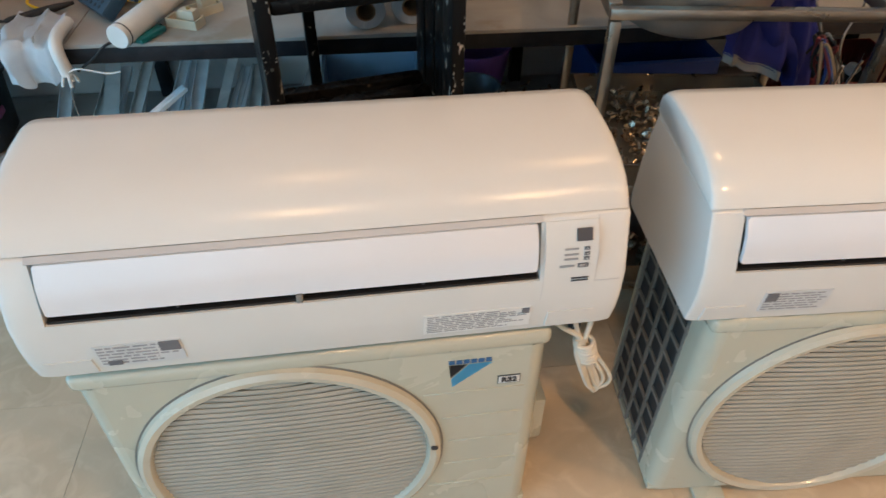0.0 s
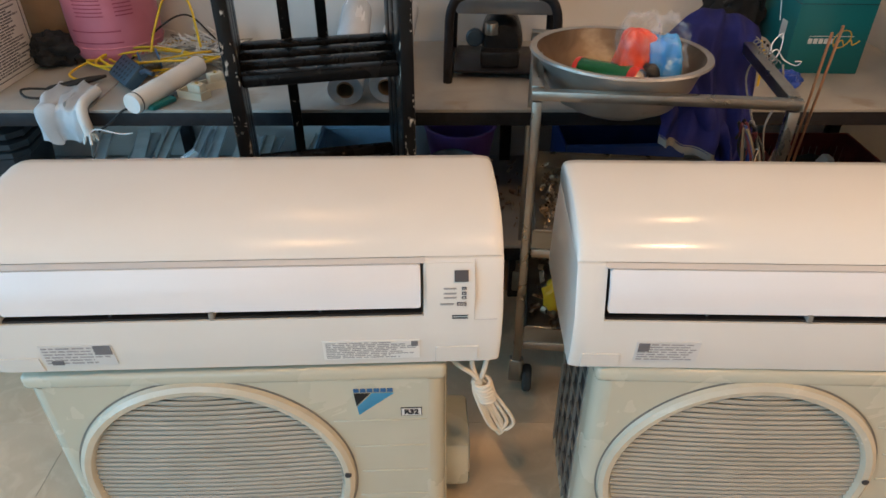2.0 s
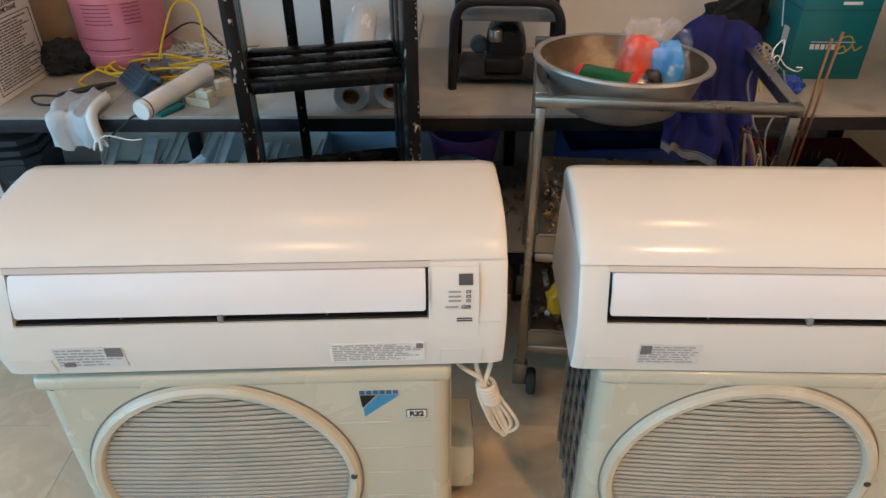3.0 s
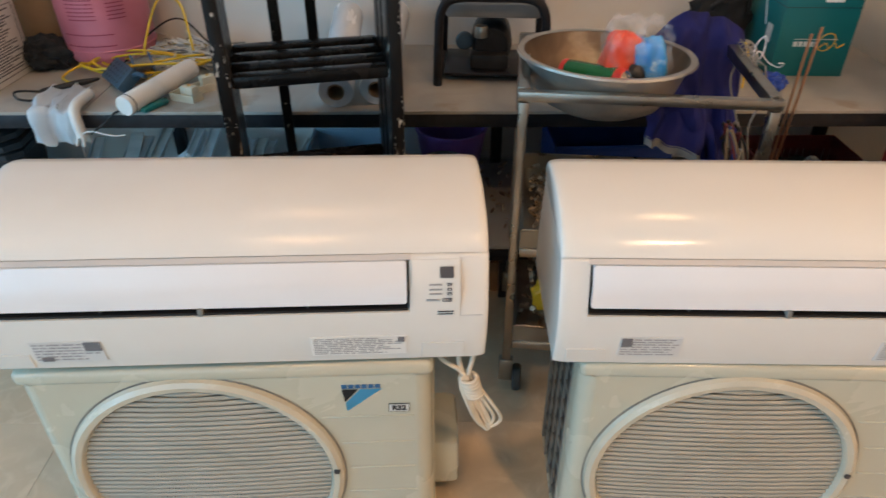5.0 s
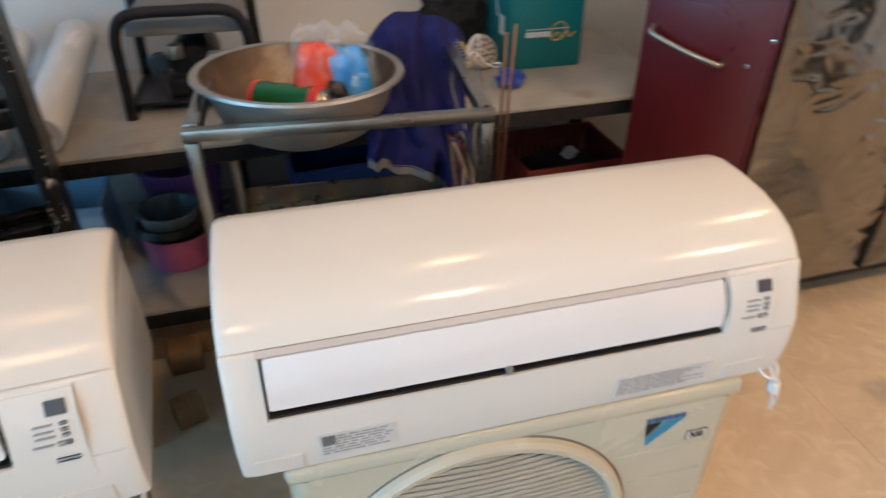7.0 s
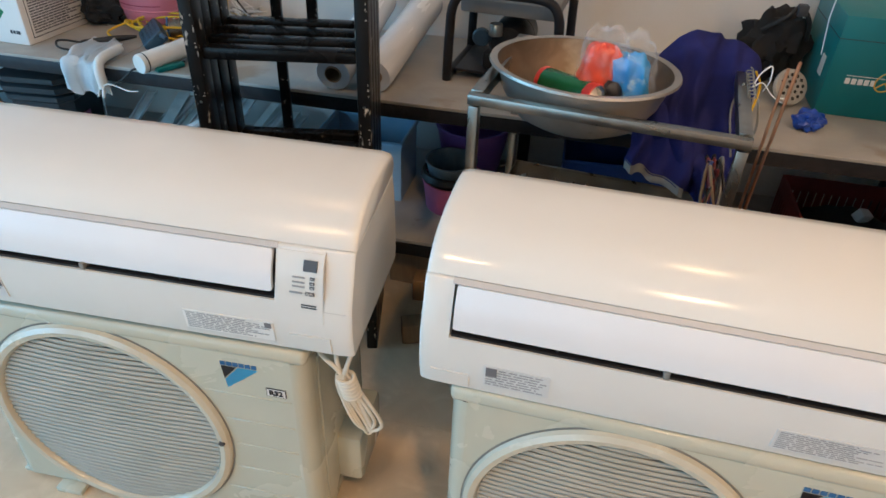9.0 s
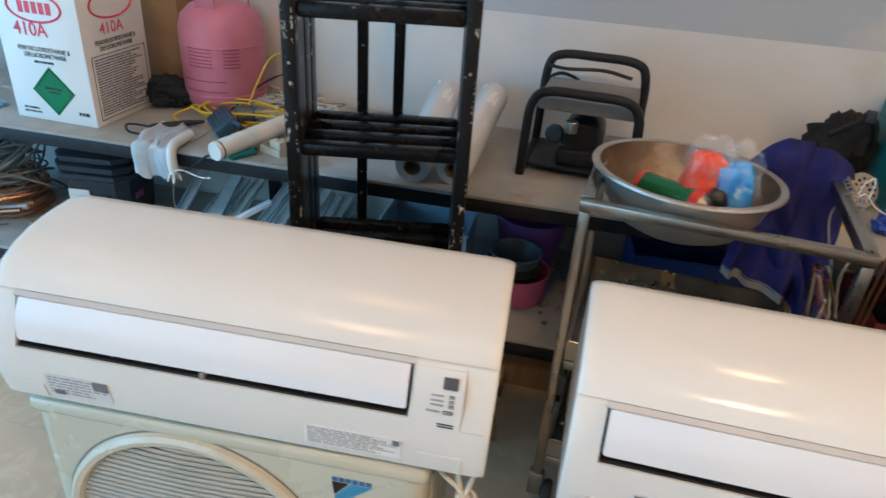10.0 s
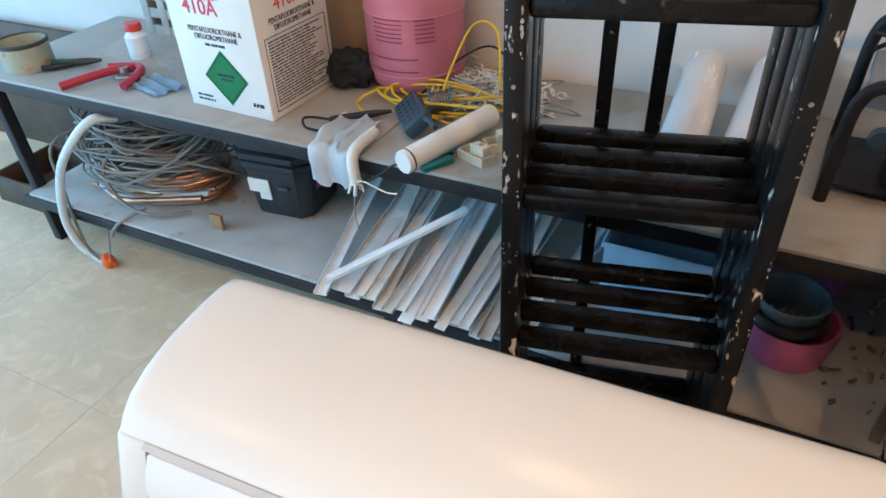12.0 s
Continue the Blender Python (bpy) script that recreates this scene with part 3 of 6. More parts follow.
    for x in (0.325,):
        part("terminal_cover", loft([[(xx, front_u(z) - p, z) for z in (0.004, 0.02, 0.04)] + [(xx, front_u(z) + 0.003, z) for z in (0.04, 0.02, 0.004)]
                                     for xx, p in ((x - 0.034, 0.0), (x - 0.0335, 0.0022), (x + 0.0325, 0.0022), (x + 0.033, 0.0))]), "ac_white", ac)
    part("end_tab", loft([[(xx, front_u(z) - p, z) for z in (0.004, 0.02, 0.036)] + [(xx, front_u(z) + 0.003, z) for z in (0.036, 0.02, 0.004)]
                          for xx, p in ((-0.375, 0.0), (-0.3745, 0.0022), (-0.3155, 0.0022), (-0.315, 0.0))]), "ac_white", ac)
    part("back_plate", box(-0.36, 0.36, 0.289, 0.297, 0.01, 0.19, 0.002), "lattice", ac, "grey steel mounting plate on the back")
    return ac


rng = random.Random(4)
YAW_A, YAW_B = 3.0, -1.3
indoor_unit(pose(-0.028, 0.620, 0.525, 0, 0.9, YAW_A), "white split air-conditioner indoor unit lying on an outdoor unit", "ac_white", rng, True)
indoor_unit(pose(0.868, 0.622, 0.514, 0, 0, YAW_B), "glossy white split air-conditioner indoor unit lying on an outdoor unit", "ac_gloss", rng, False)


# ---- outdoor units ----
def ring_hole(cx, cz, r, x0, x1, z0, z1, y, n=72):
    """A flat plate with a round hole."""
    bm = bmesh.new()
    A, B = [], []
    angles = sorted({2 * math.pi * k / n for k in range(n)} | {math.atan2(z - cz, x - cx) % (2 * math.pi) for x in (x0, x1) for z in (z0, z1)})
    for a in angles:
        c, s = math.cos(a), math.sin(a)
        t = min([(x1 - cx) / c if c > 1e-9 else 1e9, (x0 - cx) / c if c < -1e-9 else 1e9, (z1 - cz) / s if s > 1e-9 else 1e9, (z0 - cz) / s if s < -1e-9 else 1e9])
        A.append(bm.verts.new((cx + r * c, y, cz + r * s)))
        B.append(bm.verts.new((cx + t * c, y, cz + t * s)))
    k = len(angles)
    for i in range(k):
        j = (i + 1) % k
        bm.faces.new((A[i], A[j], B[j], B[i]))
    return bm


def outdoor_unit(m, label, first):
    w, h, dep = 0.682, 0.51, 0.285
    x0, x1 = -w / 2, w / 2
    cx, cz, r = -0.066, 0.2445, 0.2335
    un = thing("condenser_unit", label, "air conditioner", m, group="outdoor units on the floor")
    # casing: front plate with a round opening, rounded upright edges, sides and back
    re = 0.028
    bm = ring_hole(cx, cz, r - 0.013, x0 + re, x1 - re, 0.018, h - 0.026, 0.0)
    for side in (-1, 1):
        xe = x0 if side < 0 else x1
        prev = None
        arc = [(xe - side * re + side * re * math.sin(a), re - re * math.cos(a)) for a in [math.pi / 2 * k / 6 for k in range(7)]] + [(xe, 0.06 if side < 0 else dep)]
        cols = [[bm.verts.new((px, py, z)) for z in (0.018, h - 0.03)] for px, py in arc]
        for a, b in zip(cols, cols[1:]):
            bm.faces.new((a[0], b[0], b[1], a[1]) if side > 0 else (b[0], a[0], a[1], b[1]))
    bm_box(bm, x0, x1, dep - 0.012, dep, 0.018, h - 0.03)
    part("casing", bm, "ivory", un)
    part("top_panel", box(x0 - 0.002, x1 + 0.002, -0.003, dep + 0.003, h - 0.032, h, 0.011, 3), "ivory", un, "ivory painted steel lid")
    part("base_pan", box(x0, x1, 0.004, dep, 0.012, 0.024, 0.003), "ivory", un)
    for fx in (-0.22, 0.22):
        part("foot", box(fx - 0.03, fx + 0.03, -0.022, dep + 0.03, 0.0, 0.013, 0.003), "ivory", un)
    # fan opening
    ring = [(r - 0.014, 0.02), (r - 0.015, -0.004), (r - 0.010, -0.012), (r, -0.014), (r + 0.008, -0.009), (r + 0.011, 0.001)]
    part("fan_ring", lathe(ring, 96, pose(cx, 0, cz, -90)), "ivory_ring", un, "raised ivory plastic ring")
    # flat dark annulus, set slightly proud: the shade line round the ring as colour
    part("ring_groove", lathe([(r + 0.0105, -0.0012), (r + 0.0135, -0.0012), (r + 0.0135, 0.001), (r + 0.0105, 0.001)], 96, pose(cx, 0, cz, -90)), "lattice", un, "thin dark line for the shade round the ring")
    # the shade between the slats is partly put into the shroud's dark colour
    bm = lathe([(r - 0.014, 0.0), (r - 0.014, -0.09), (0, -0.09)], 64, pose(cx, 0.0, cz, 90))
    part("shroud", bm, "shroud", un, "shroud coloured dark for the shade behind the grille")
    hub = part("fan", lathe([(0, 0.0), (0.05, 0.003), (0.055, 0.03), (0, 0.03)], 24, pose(cx, 0.05, cz, -90)), "dark_grey", un, "dark fan at rest")
    for k in range(3):
        bm = box(0.05, 0.19, -0.002, 0.002, -0.05, 0.05, 0.001)
        bmesh.ops.transform(bm, matrix=pose(cx, 0.06, cz) @ pose(0, 0, 0, 0, 120 * k, 0) @ pose(0, 0, 0, 22), verts=bm.verts[:])
        part("blade", bm, "dark_grey", hub)
    pitch = 0.0118
    n = int((r - 0.016) / pitch)
    for k in range(-n, n + 1):
        z = k * pitch
        half = math.sqrt(max(0, (r - 0.013) ** 2 - z * z))
        if half < 0.02:
            continue
        bm = bmesh.new()
        bm_tube(bm, [(cx - half, 0.0, cz + z), (cx - half * 0.5, -0.0045, cz + z), (cx, -0.006, cz + z), (cx + half * 0.5, -0.0045, cz + z), (cx + half, 0.0, cz + z)], 0.0045, 6)
        part("slat", bm, "slat", un)
    for dx in (-0.11, 0.0, 0.11):
        half = math.sqrt((r - 0.02) ** 2 - dx * dx)
        part("brace", box(cx + dx - 0.003, cx + dx + 0.003, 0.0045, 0.012, cz - half, cz + half), "slat", un)
    part("screw", lathe([(0, -0.002), (0.006, -0.0015), (0.0065, 0.002)], 12, pose(cx + r - 0.003, -0.0135, cz + 0.012, -90)), "dark_grey", un, "small dark screw")
    # pressed ribs beside the fan
    for z in (0.385, 0.318, 0.250, 0.182, 0.114):
        xa = cx + math.sqrt(max(0, (r + 0.022) ** 2 - (z - cz) ** 2)) if abs(z - cz) < r + 0.02 else cx
        part("rib", box(xa, x1 - re - 0.004, -0.0022, 0.002, z - 0.0016, z + 0.0016, 0.001, 1), "ivory", un)
    # badge shapes
    bm = bmesh.new()
    for poly in (((0, 0.0), (0.028, 0.0), (0.003, -0.030)),):
        bm.faces.new([bm.verts.new((0.188 + x, -0.001, 0.452 + z)) for x, z in poly])
    bmesh.ops.solidify(bm, geom=bm.faces[:], thickness=0.0012)
    badge = part("badge", bm, "black_ink", un, "black and light blue badge shapes")
    bm = bmesh.new()
    bm.faces.new([bm.verts.new((0.188 + x, -0.001, 0.452 + z)) for x, z in ((0.031, 0.0), (0.068, 0.0), (0.006, -0.052), (0.004, -0.032))])
    bmesh.ops.solidify(bm, geom=bm.faces[:], thickness=0.0012)
    part("badge_stripe", bm, "logo_blue", badge)
    for k in range(6):
        part("badge_bar", box(0.188 + k * 0.0112, 0.188 + k * 0.0112 + 0.009, -0.0016, 0.0005, 0.4545, 0.4620), "logo_navy", badge)
    plate = part("plate", box(0.265, 0.301, -0.0012, 0.001, 0.396, 0.415), "black_ink", un, "small R32 refrigerant plate")
    part("plate_face", box(0.2665, 0.2995, -0.0018, 0.0, 0.3975, 0.4135), "label", plate)
    lettering("R32", 0.0155, pose(0.283, -0.0024, 0.4055), "black_ink", plate, width=1.0, bold=0.0007)
    # left side: fins behind a plastic lattice
    part("fin_block", box(x0 + 0.0055, x0 + 0.014, 0.05, dep - 0.012, 0.03, h - 0.035), "fin", un, "dark condenser fins")
    for k in range(5):
        y = 0.062 + k * 0.052
        part("guard_bar", box(x0 - 0.001, x0 + 0.0035, y - 0.004, y + 0.004, 0.02, h - 0.03), "lattice", un)
    for k in range(9):
        z = 0.05 + k * 0.052
        part("guard_bar", box(x0 - 0.0003, x0 + 0.0042, 0.056, dep - 0.006, z - 0.0035, z + 0.0035), "lattice", un)
    # right side: valve cover
    part("valve_cover", box(x1 - 0.002, x1 + 0.055, 0.10, 0.245, 0.06, 0.19, 0.012, 2), "ivory", un, "ivory plastic valve cover")
    part("service_panel", box(x1 - 0.001, x1 + 0.004, 0.045, 0.26, 0.05, h - 0.05, 0.002), "ivory", un)
    return un


outdoor_unit(pose(-0.062, 0.631, 0, 0, 0, 2.0), "ivory outdoor condenser unit with a round fan grille", True)
outdoor_unit(pose(0.866, 0.626, 0, 0, 0, -1.8), "dusty ivory outdoor condenser unit with a side lattice", False)


# power cords, bundled
def cord(m, mat, label, n=5):
    c = thing("power_cord", label, "power cord", m, group="cords of the indoor units")
    rg = random.Random(3)
    bm = bmesh.new()
    bm_tube(bm, smooth_path([(-0.05, 0.03, 0.055), (-0.04, 0.01, 0.03), (-0.01, 0.0, 0.012), (0.0, 0, 0.0)], 6), 0.0042, 8)
    bm_tube(bm, smooth_path([(-0.005, 0.03, 0.06), (-0.01, 0.01, 0.03), (-0.002, 0.0, 0.0)], 6), 0.0042, 8)
    bm_tube(bm, smooth_path([(0.02, 0.035, 0.055), (0.014, 0.01, 0.03), (0.006, 0.0, 0.0)], 6), 0.0042, 8)
    part("lead", bm, mat, c)
    for k in range(n):
        o = (k - n / 2) * 0.0034
        l = 0.125 + rg.uniform(0, 0.025)
        wd = 0.016 if k == n - 1 else rg.uniform(0.003, 0.007)
        p = [(o * 0.6, o * 0.4, 0.0), (o + 0.004, -0.005, -0.03), (o + 0.028, o, -l * 0.75), (0.044 + o * 0.8, 0.003, -l), (0.046 + o + wd, 0.005, -l * 0.85), (o + 0.020 + wd * 0.6, 0.006, -0.05), (o * 0.7, 0.004, 0.0)]
        part("loop", bm_tube(bmesh.new(), smooth_path(p, 7), 0.0034, 8), mat, c)
    for k in range(6):
        z = -0.010 - k * 0.0072
        ring = [(0.007 + 0.002 * k + 0.0145 * math.cos(a), 0.002 + 0.012 * math.sin(a), z + 0.003 * math.sin(a)) for a in [2 * math.pi * i / 12 for i in range(12)]]
        part("winding", bm_tube(bmesh.new(), ring, 0.004, 8, closed=True), mat, c)
    return c


cord(pose(0.333, 0.662, 0.462), "cord", "ivory power cord bundled and wound, hanging below the unit")
cord(pose(1.262, 0.612, 0.494, 0, 0, 15) @ Matrix.Scale(0.55, 4), "cord_white", "white power cord bundled beside the unit", 4)


# ---- workbench along the wall ----
BX0, BX1, BY0, BY1, BZ = -1.975, 1.62, 1.45, 2.0, 0.615
bench = thing("workbench", "long black steel workbench with grey board top and low shelf", "workbench")
part("board", box(BX0, -0.62, BY0 - 0.004, BY1, BZ - 0.009, BZ, 0.0015), "bench_top", bench, "stained pale grey board")
part("board", box(-0.618, BX1, BY0 - 0.004, BY1, BZ - 0.009, BZ, 0.0015), "bench_top", bench, "stained pale grey board")
part("front_rail", box(BX0, BX1, BY0, BY0 + 0.035, BZ - 0.047, BZ - 0.009, 0.003), "steel_black", bench)
part("back_rail", box(BX0, BX1, BY1 - 0.035, BY1, BZ - 0.047, BZ - 0.009, 0.003), "steel_black", bench)
for x in (BX0, BX1 - 0.035):
    part("end_rail", box(x, x + 0.035, BY0 + 0.035, BY1 - 0.035, BZ - 0.047, BZ - 0.009, 0.003), "steel_black", bench)
SZ = 0.212
part("low_shelf", box(BX0 + 0.03, BX1 - 0.01, BY0 - 0.018, BY1, SZ - 0.012, SZ, 0.002), "shelf_board", bench, "dusty pale grey low shelf")
part("shelf_rail", box(BX0, BX1, BY0 - 0.022, BY0 + 0.012, SZ - 0.05, SZ - 0.0125, 0.003), "steel_black", bench)
part("shelf_rail", box(BX0, BX1, BY1 - 0.035, BY1, SZ - 0.05, SZ - 0.0125, 0.003), "steel_black", bench)
for x in (BX0, -0.62, 0.47, BX1 - 0.036):
    for y in (BY0 + 0.0125, BY1 - 0.04):
        if x in (-0.62, 0.47) and y < 1.6:
            part("leg", box(x, x + 0.036, y, y + 0.036, 0.0, SZ - 0.0505, 0.003), "steel_black", bench)
        else:
            part("leg", box(x, x + 0.036, y, y + 0.036, 0.0, BZ - 0.0475, 0.003), "steel_black", bench)
part("end_brace", box(BX0 + 0.002, BX0 + 0.03, BY0 + 0.05, BY1 - 0.04, 0.10, 0.13, 0.003), "steel_black", bench)


# ---- folding ladder ----
lad = thing("folding_ladder", "black folding ladder with chipped paint and nested rungs", "ladder", pose(-0.150, 1.118, 0, 0, 0, 12.5))
LW, LD, LH = 0.375, 0.062, 1.42
for k in range(4):
    inset = 0.0005 * k
    rw = 0.028 if k == 0 else 0.021
    y = k * 0.066
    for s in (0, 1):
        xa = inset if s == 0 else LW - inset - rw
        part("rail", box(xa, xa + rw, y, y + 0.058, 0.0, LH - 0.02 * k, 0.004), "ladder_front" if k == 0 else "ladder", lad)
        if k == 0:
            for zc in (0.14, 0.42, 0.70, 0.98, 1.26):
                part("rivet", lathe([(0, -0.0015), (0.003, -0.001), (0.0036, 0.001)], 10, pose(xa + 0.014, 0.0, zc, -90)), "inox_dull", lad)
    for z in (0.262, 0.537, 0.815, 1.09, 1.37):
        if z < LH - 0.03 * k:
            part("rung", box(inset + rw, LW - inset - rw, y + 0.012, y + 0.046, z - 0.028, z, 0.007, 2), "rung", lad)
for x, z0 in ((0.112, 0.0), (0.197, 0.72)):
    part("prop", box(x, x + 0.025, 0.285, 0.305, z0, 1.40, 0.003), "ladder", lad)
rg = random.Random(58)
for xa in (0.0, LW - 0.028):
    bm = bmesh.new()
    for k in range(260):
        z = 0.03 + 1.36 * rg.random()
        if noise.noise(Vector((xa * 9, 3.0, z * 9))) < 0.02:
            continue
        h, w = 0.0015 + 0.008 * rg.random() ** 3, 0.001 + 0.0022 * rg.random()
        if k % 3:
            xc = xa + (0.0042 if rg.random() < 0.5 else 0.0238) + rg.gauss(0, 0.0012)
            ring = [(xc + w * math.cos(a) * rg.uniform(0.5, 1), -0.0006, z + h * math.sin(a) * rg.uniform(0.5, 1)) for a in [i * math.pi / 3.5 for i in range(7)]]
        else:
            xs, yc = (xa - 0.0006 if rg.random() < 0.5 else xa + 0.0286), 0.0044 + abs(rg.gauss(0, 0.002))
            ring = [(xs, yc + w * math.cos(a) * rg.uniform(0.5, 1), z + h * math.sin(a) * rg.uniform(0.5, 1)) for a in [i * math.pi / 3.5 for i in range(7)]]
        bm.faces.new([bm.verts.new(p) for p in ring])
    bmesh.ops.solidify(bm, geom=bm.faces[:], thickness=-0.0005)
    tagged(part("chipped_paint", bm, "chip", lad, "pale chipped paint along the rail edges"), kind="stuff")
for z in (1.25,):
    part("prop_bar", box(0.03, 0.345, 0.265, 0.284, z, z + 0.022, 0.003), "ladder", lad)
for x in (0.014, LW - 0.014):
    part("hinge", lathe([(0, -0.022), (0.03, -0.02), (0.034, -0.016), (0.034, 0.016), (0.03, 0.02), (0, 0.022)], 20, pose(x, 0.13, 1.43, 0, 90, 0)), "ladder", lad)


# ---- stainless trolley ----
CW, CD = 0.502, 0.40
CM = pose(0.445, 1.081, 0, 0, 0, -6.2)
cart = thing("tool_trolley", "worn stainless steel trolley with trays and swivel wheels", "trolley", CM)
CT = 0.806
for x in (0, CW - 0.024):
    for y in (0, CD - 0.024):
        part("post", box(x + 0.002, x + 0.022, y + 0.002, y + 0.022, 0.10, CT - 0.0245, 0.002), "inox", cart)
        wx, wy = x + 0.012, y + 0.012
        caster = part("caster", box(wx - 0.018, wx + 0.018, wy - 0.012, wy + 0.012, 0.03, 0.0995, 0.004), "inox_dull", cart)
        part("wheel", lathe([(0, -0.011), (0.03, -0.011), (0.035, -0.006), (0.035, 0.006), (0.03, 0.011), (0, 0.011)], 24, pose(wx + 0.03, wy, 0.035, 0, 90, 0)), "rubber", caster, "grey rubber wheel")
part("top_rail", box(0, CW, 0, 0.020, CT - 0.021, CT - 0.002, 0.0015), "inox", cart)
part("top_rail", box(0, CW, CD - 0.024, CD, CT - 0.024, CT, 0.002), "inox", cart)
for x in (0, CW - 0.024):
    part("top_rail", box(x, x + 0.024, 0.0245, CD - 0.0245, CT - 0.024, CT, 0.002), "inox", cart)


def pan(x0, x1, y0, y1, z, hgt, t=0.003):
    """An open tray as one closed skin."""
    bm = bmesh.new()

    def ring(d, zz):
        return [bm.verts.new((x, y, zz)) for x, y in ((x0 + d, y0 + d), (x1 - d, y0 + d), (x1 - d, y1 - d), (x0 + d, y1 - d))]

    rings = [ring(0, z), ring(0, z + hgt), ring(t, z + hgt), ring(t, z + t)]
    for a, b in zip(rings, rings[1:]):
        for k in range(4):
            bm.faces.new((a[k], a[(k + 1) % 4], b[(k + 1) % 4], b[k]))
    bm.faces.new(rings[0][::-1])
    bm.faces.new(rings[-1])
    return bm


for z in (0.44, 0.165):
    tray = part("tray", pan(0.0245, CW - 0.0245, 0.005, CD - 0.005, z, 0.045), "inox_dull", cart, "dull steel tray")
    rim = [(0.03, 0.006, z + 0.045), (CW - 0.03, 0.006, z + 0.045), (CW - 0.03, CD - 0.006, z + 0.045), (0.03, CD - 0.006, z + 0.045)]
    part("tray_rim", bm_tube(bmesh.new(), rim, 0.004, 8, closed=True), "inox", tray)
    for y in (0.0, CD - 0.02):
        part("shelf_rail", box(0.0245, CW - 0.0245, y, y + 0.02, z - 0.0225, z - 0.0005, 0.002), "inox", cart)


def scraps(x0, x1, y0, y1, z, n, seed, big=0.011):
    rg = random.Random(seed)
    bm = bmesh.new()
    for i in range(n):
        x, y = rg.uniform(x0, x1), rg.uniform(y0, y1)
        zz = z + rg.random() ** 2 * 0.03
        m = pose(x, y, zz, rg.uniform(0, 360), rg.uniform(0, 360), rg.uniform(0, 360))
        l, r = rg.uniform(0.006, big * 2.2), rg.uniform(0.003, big * 0.6)
        seg = rg.choice((4, 6, 6, 8))
        res = bmesh.ops.create_cone(bm, cap_ends=rg.random() < 0.6, segments=seg, radius1=r, radius2=r * rg.uniform(0.5, 1), depth=l)
        bmesh.ops.transform(bm, matrix=m, verts=res["verts"])
    return bm


solo("metal_fittings", scraps(0.05, 0.34, 0.03, CD - 0.05, 0.452, 420, 5), "scrap", "heap of small brass and steel fittings in a tray", "metal fittings", CM, kind="stuff")
solo("metal_offcuts", scraps(0.05, 0.45, 0.04, CD - 0.05, 0.178, 160, 6, 0.02), "scrap", "loose metal parts on the lower tray", "metal parts", CM, kind="stuff")

# steel bowl resting between the rails
bowl_m = pose(0.645, 1.250, 0.709, -1.5, 1.5, 0) @ Matrix.Diagonal((0.955, 0.955, 0.805, 1))
bowl = thing("mixing_bowl", "wide dusty steel bowl resting on the trolley rails", "bowl", bowl_m)
part("outer_wall", lathe([(0, 0.0), (0.10, 0.0), (0.135, 0.022), (0.165, 0.075), (0.183, 0.140), (0.195, 0.147), (0.199, 0.143), (0.197, 0.149), (0.183, 0.1475)], 64), "bowl", bowl)
part("inside", lathe([(0.1825, 0.1465), (0.163, 0.076), (0.133, 0.025), (0.098, 0.004), (0, 0.004)], 64), "bowl_in", bowl, "darker brown inside")

# ---- in the bowl ----
can = thing("spray_can", "green spray can with red ends lying in the bowl", "spray can", pose(0.566, 1.290, 0.772) @ look((0, 0, 0), (0.76, -0.63, 0.05)))
part("can_body", lathe([(0, 0), (0.026, 0), (0.029, 0.003), (0.029, 0.134), (0.027, 0.138)], 32, pose(0, 0, -0.14)), "can_green", can)
part("base_band", lathe([(0.0292, 0.0), (0.0296, 0.001), (0.0296, 0.010), (0.0292, 0.011)], 32, pose(0, 0, -0.014)), "red", can, "red base band")
part("shoulder", lathe([(0.0275, 0.0), (0.0294, 0.002), (0.0294, 0.018), (0.029, 0.02)], 32, pose(0, 0, -0.15)), "red", can, "red shoulder band")
part("valve", lathe([(0.0, -0.03), (0.008, -0.03), (0.009, -0.014), (0.02, -0.01), (0.0275, 0.0)], 24, pose(0, 0, -0.15)), "inox", can)


def crumple(r, sx, sy, sz, seed, amp=0.18, sub=3, freq=2.2, power=2.0):
    bm = bmesh.new()
    bmesh.ops.create_icosphere(bm, subdivisions=sub, radius=1)
    for v in bm.verts:
        n = noise.noise(v.co * freq + Vector((seed * 7.1, 0, 3))) + 0.5 * noise.noise(v.co * freq * 2.7 + Vector((0, seed, 0)))
        q = (abs(v.co.x) ** power + abs(v.co.y) ** power + abs(v.co.z) ** power) ** (-1 / power)
        v.co *= q * (1 + amp * n)
        v.co = Vector((v.co.x * sx, v.co.y * sy, v.co.z * sz)) * r
    return bm


bag = thing("bagged_wrappers", "clear bag around orange-red and sky-blue wrapped packs", "plastic bag", pose(0.694, 1.245, 0.778))
part("red_pack", crumple(0.05, 0.66, 0.5, 0.98, 3, 0.14, 4, 2.6, 5.0), "red_pack", bag, "orange-red wrapped pack").matrix_basis = pose(-0.020, 0.0, 0.045, 0, 14, 10)
part("blue_pack", crumple(0.05, 0.68, 0.5, 1.12, 5, 0.15, 4, 2.6, 5.0), "blue_pack", bag, "sky-blue wrapped pack").matrix_basis = pose(0.046, -0.006, 0.026, 0, -8, -12)
part("dark_pack", crumple(0.03, 0.7, 0.6, 1.0, 8, 0.2), "black", bag).location = (0.012, -0.028, 0.005)
f1 = part("film", crumple(0.066, 0.8, 0.75, 1.3, 11, 0.32, 5, 1.7), "film", bag, "crumpled clear film")
f1.location = (-0.014, 0.002, 0.05)
f2 = part("film", crumple(0.06, 0.8, 0.7, 1.4, 14, 0.32, 5, 1.7), "film", bag, "crumpled clear film")
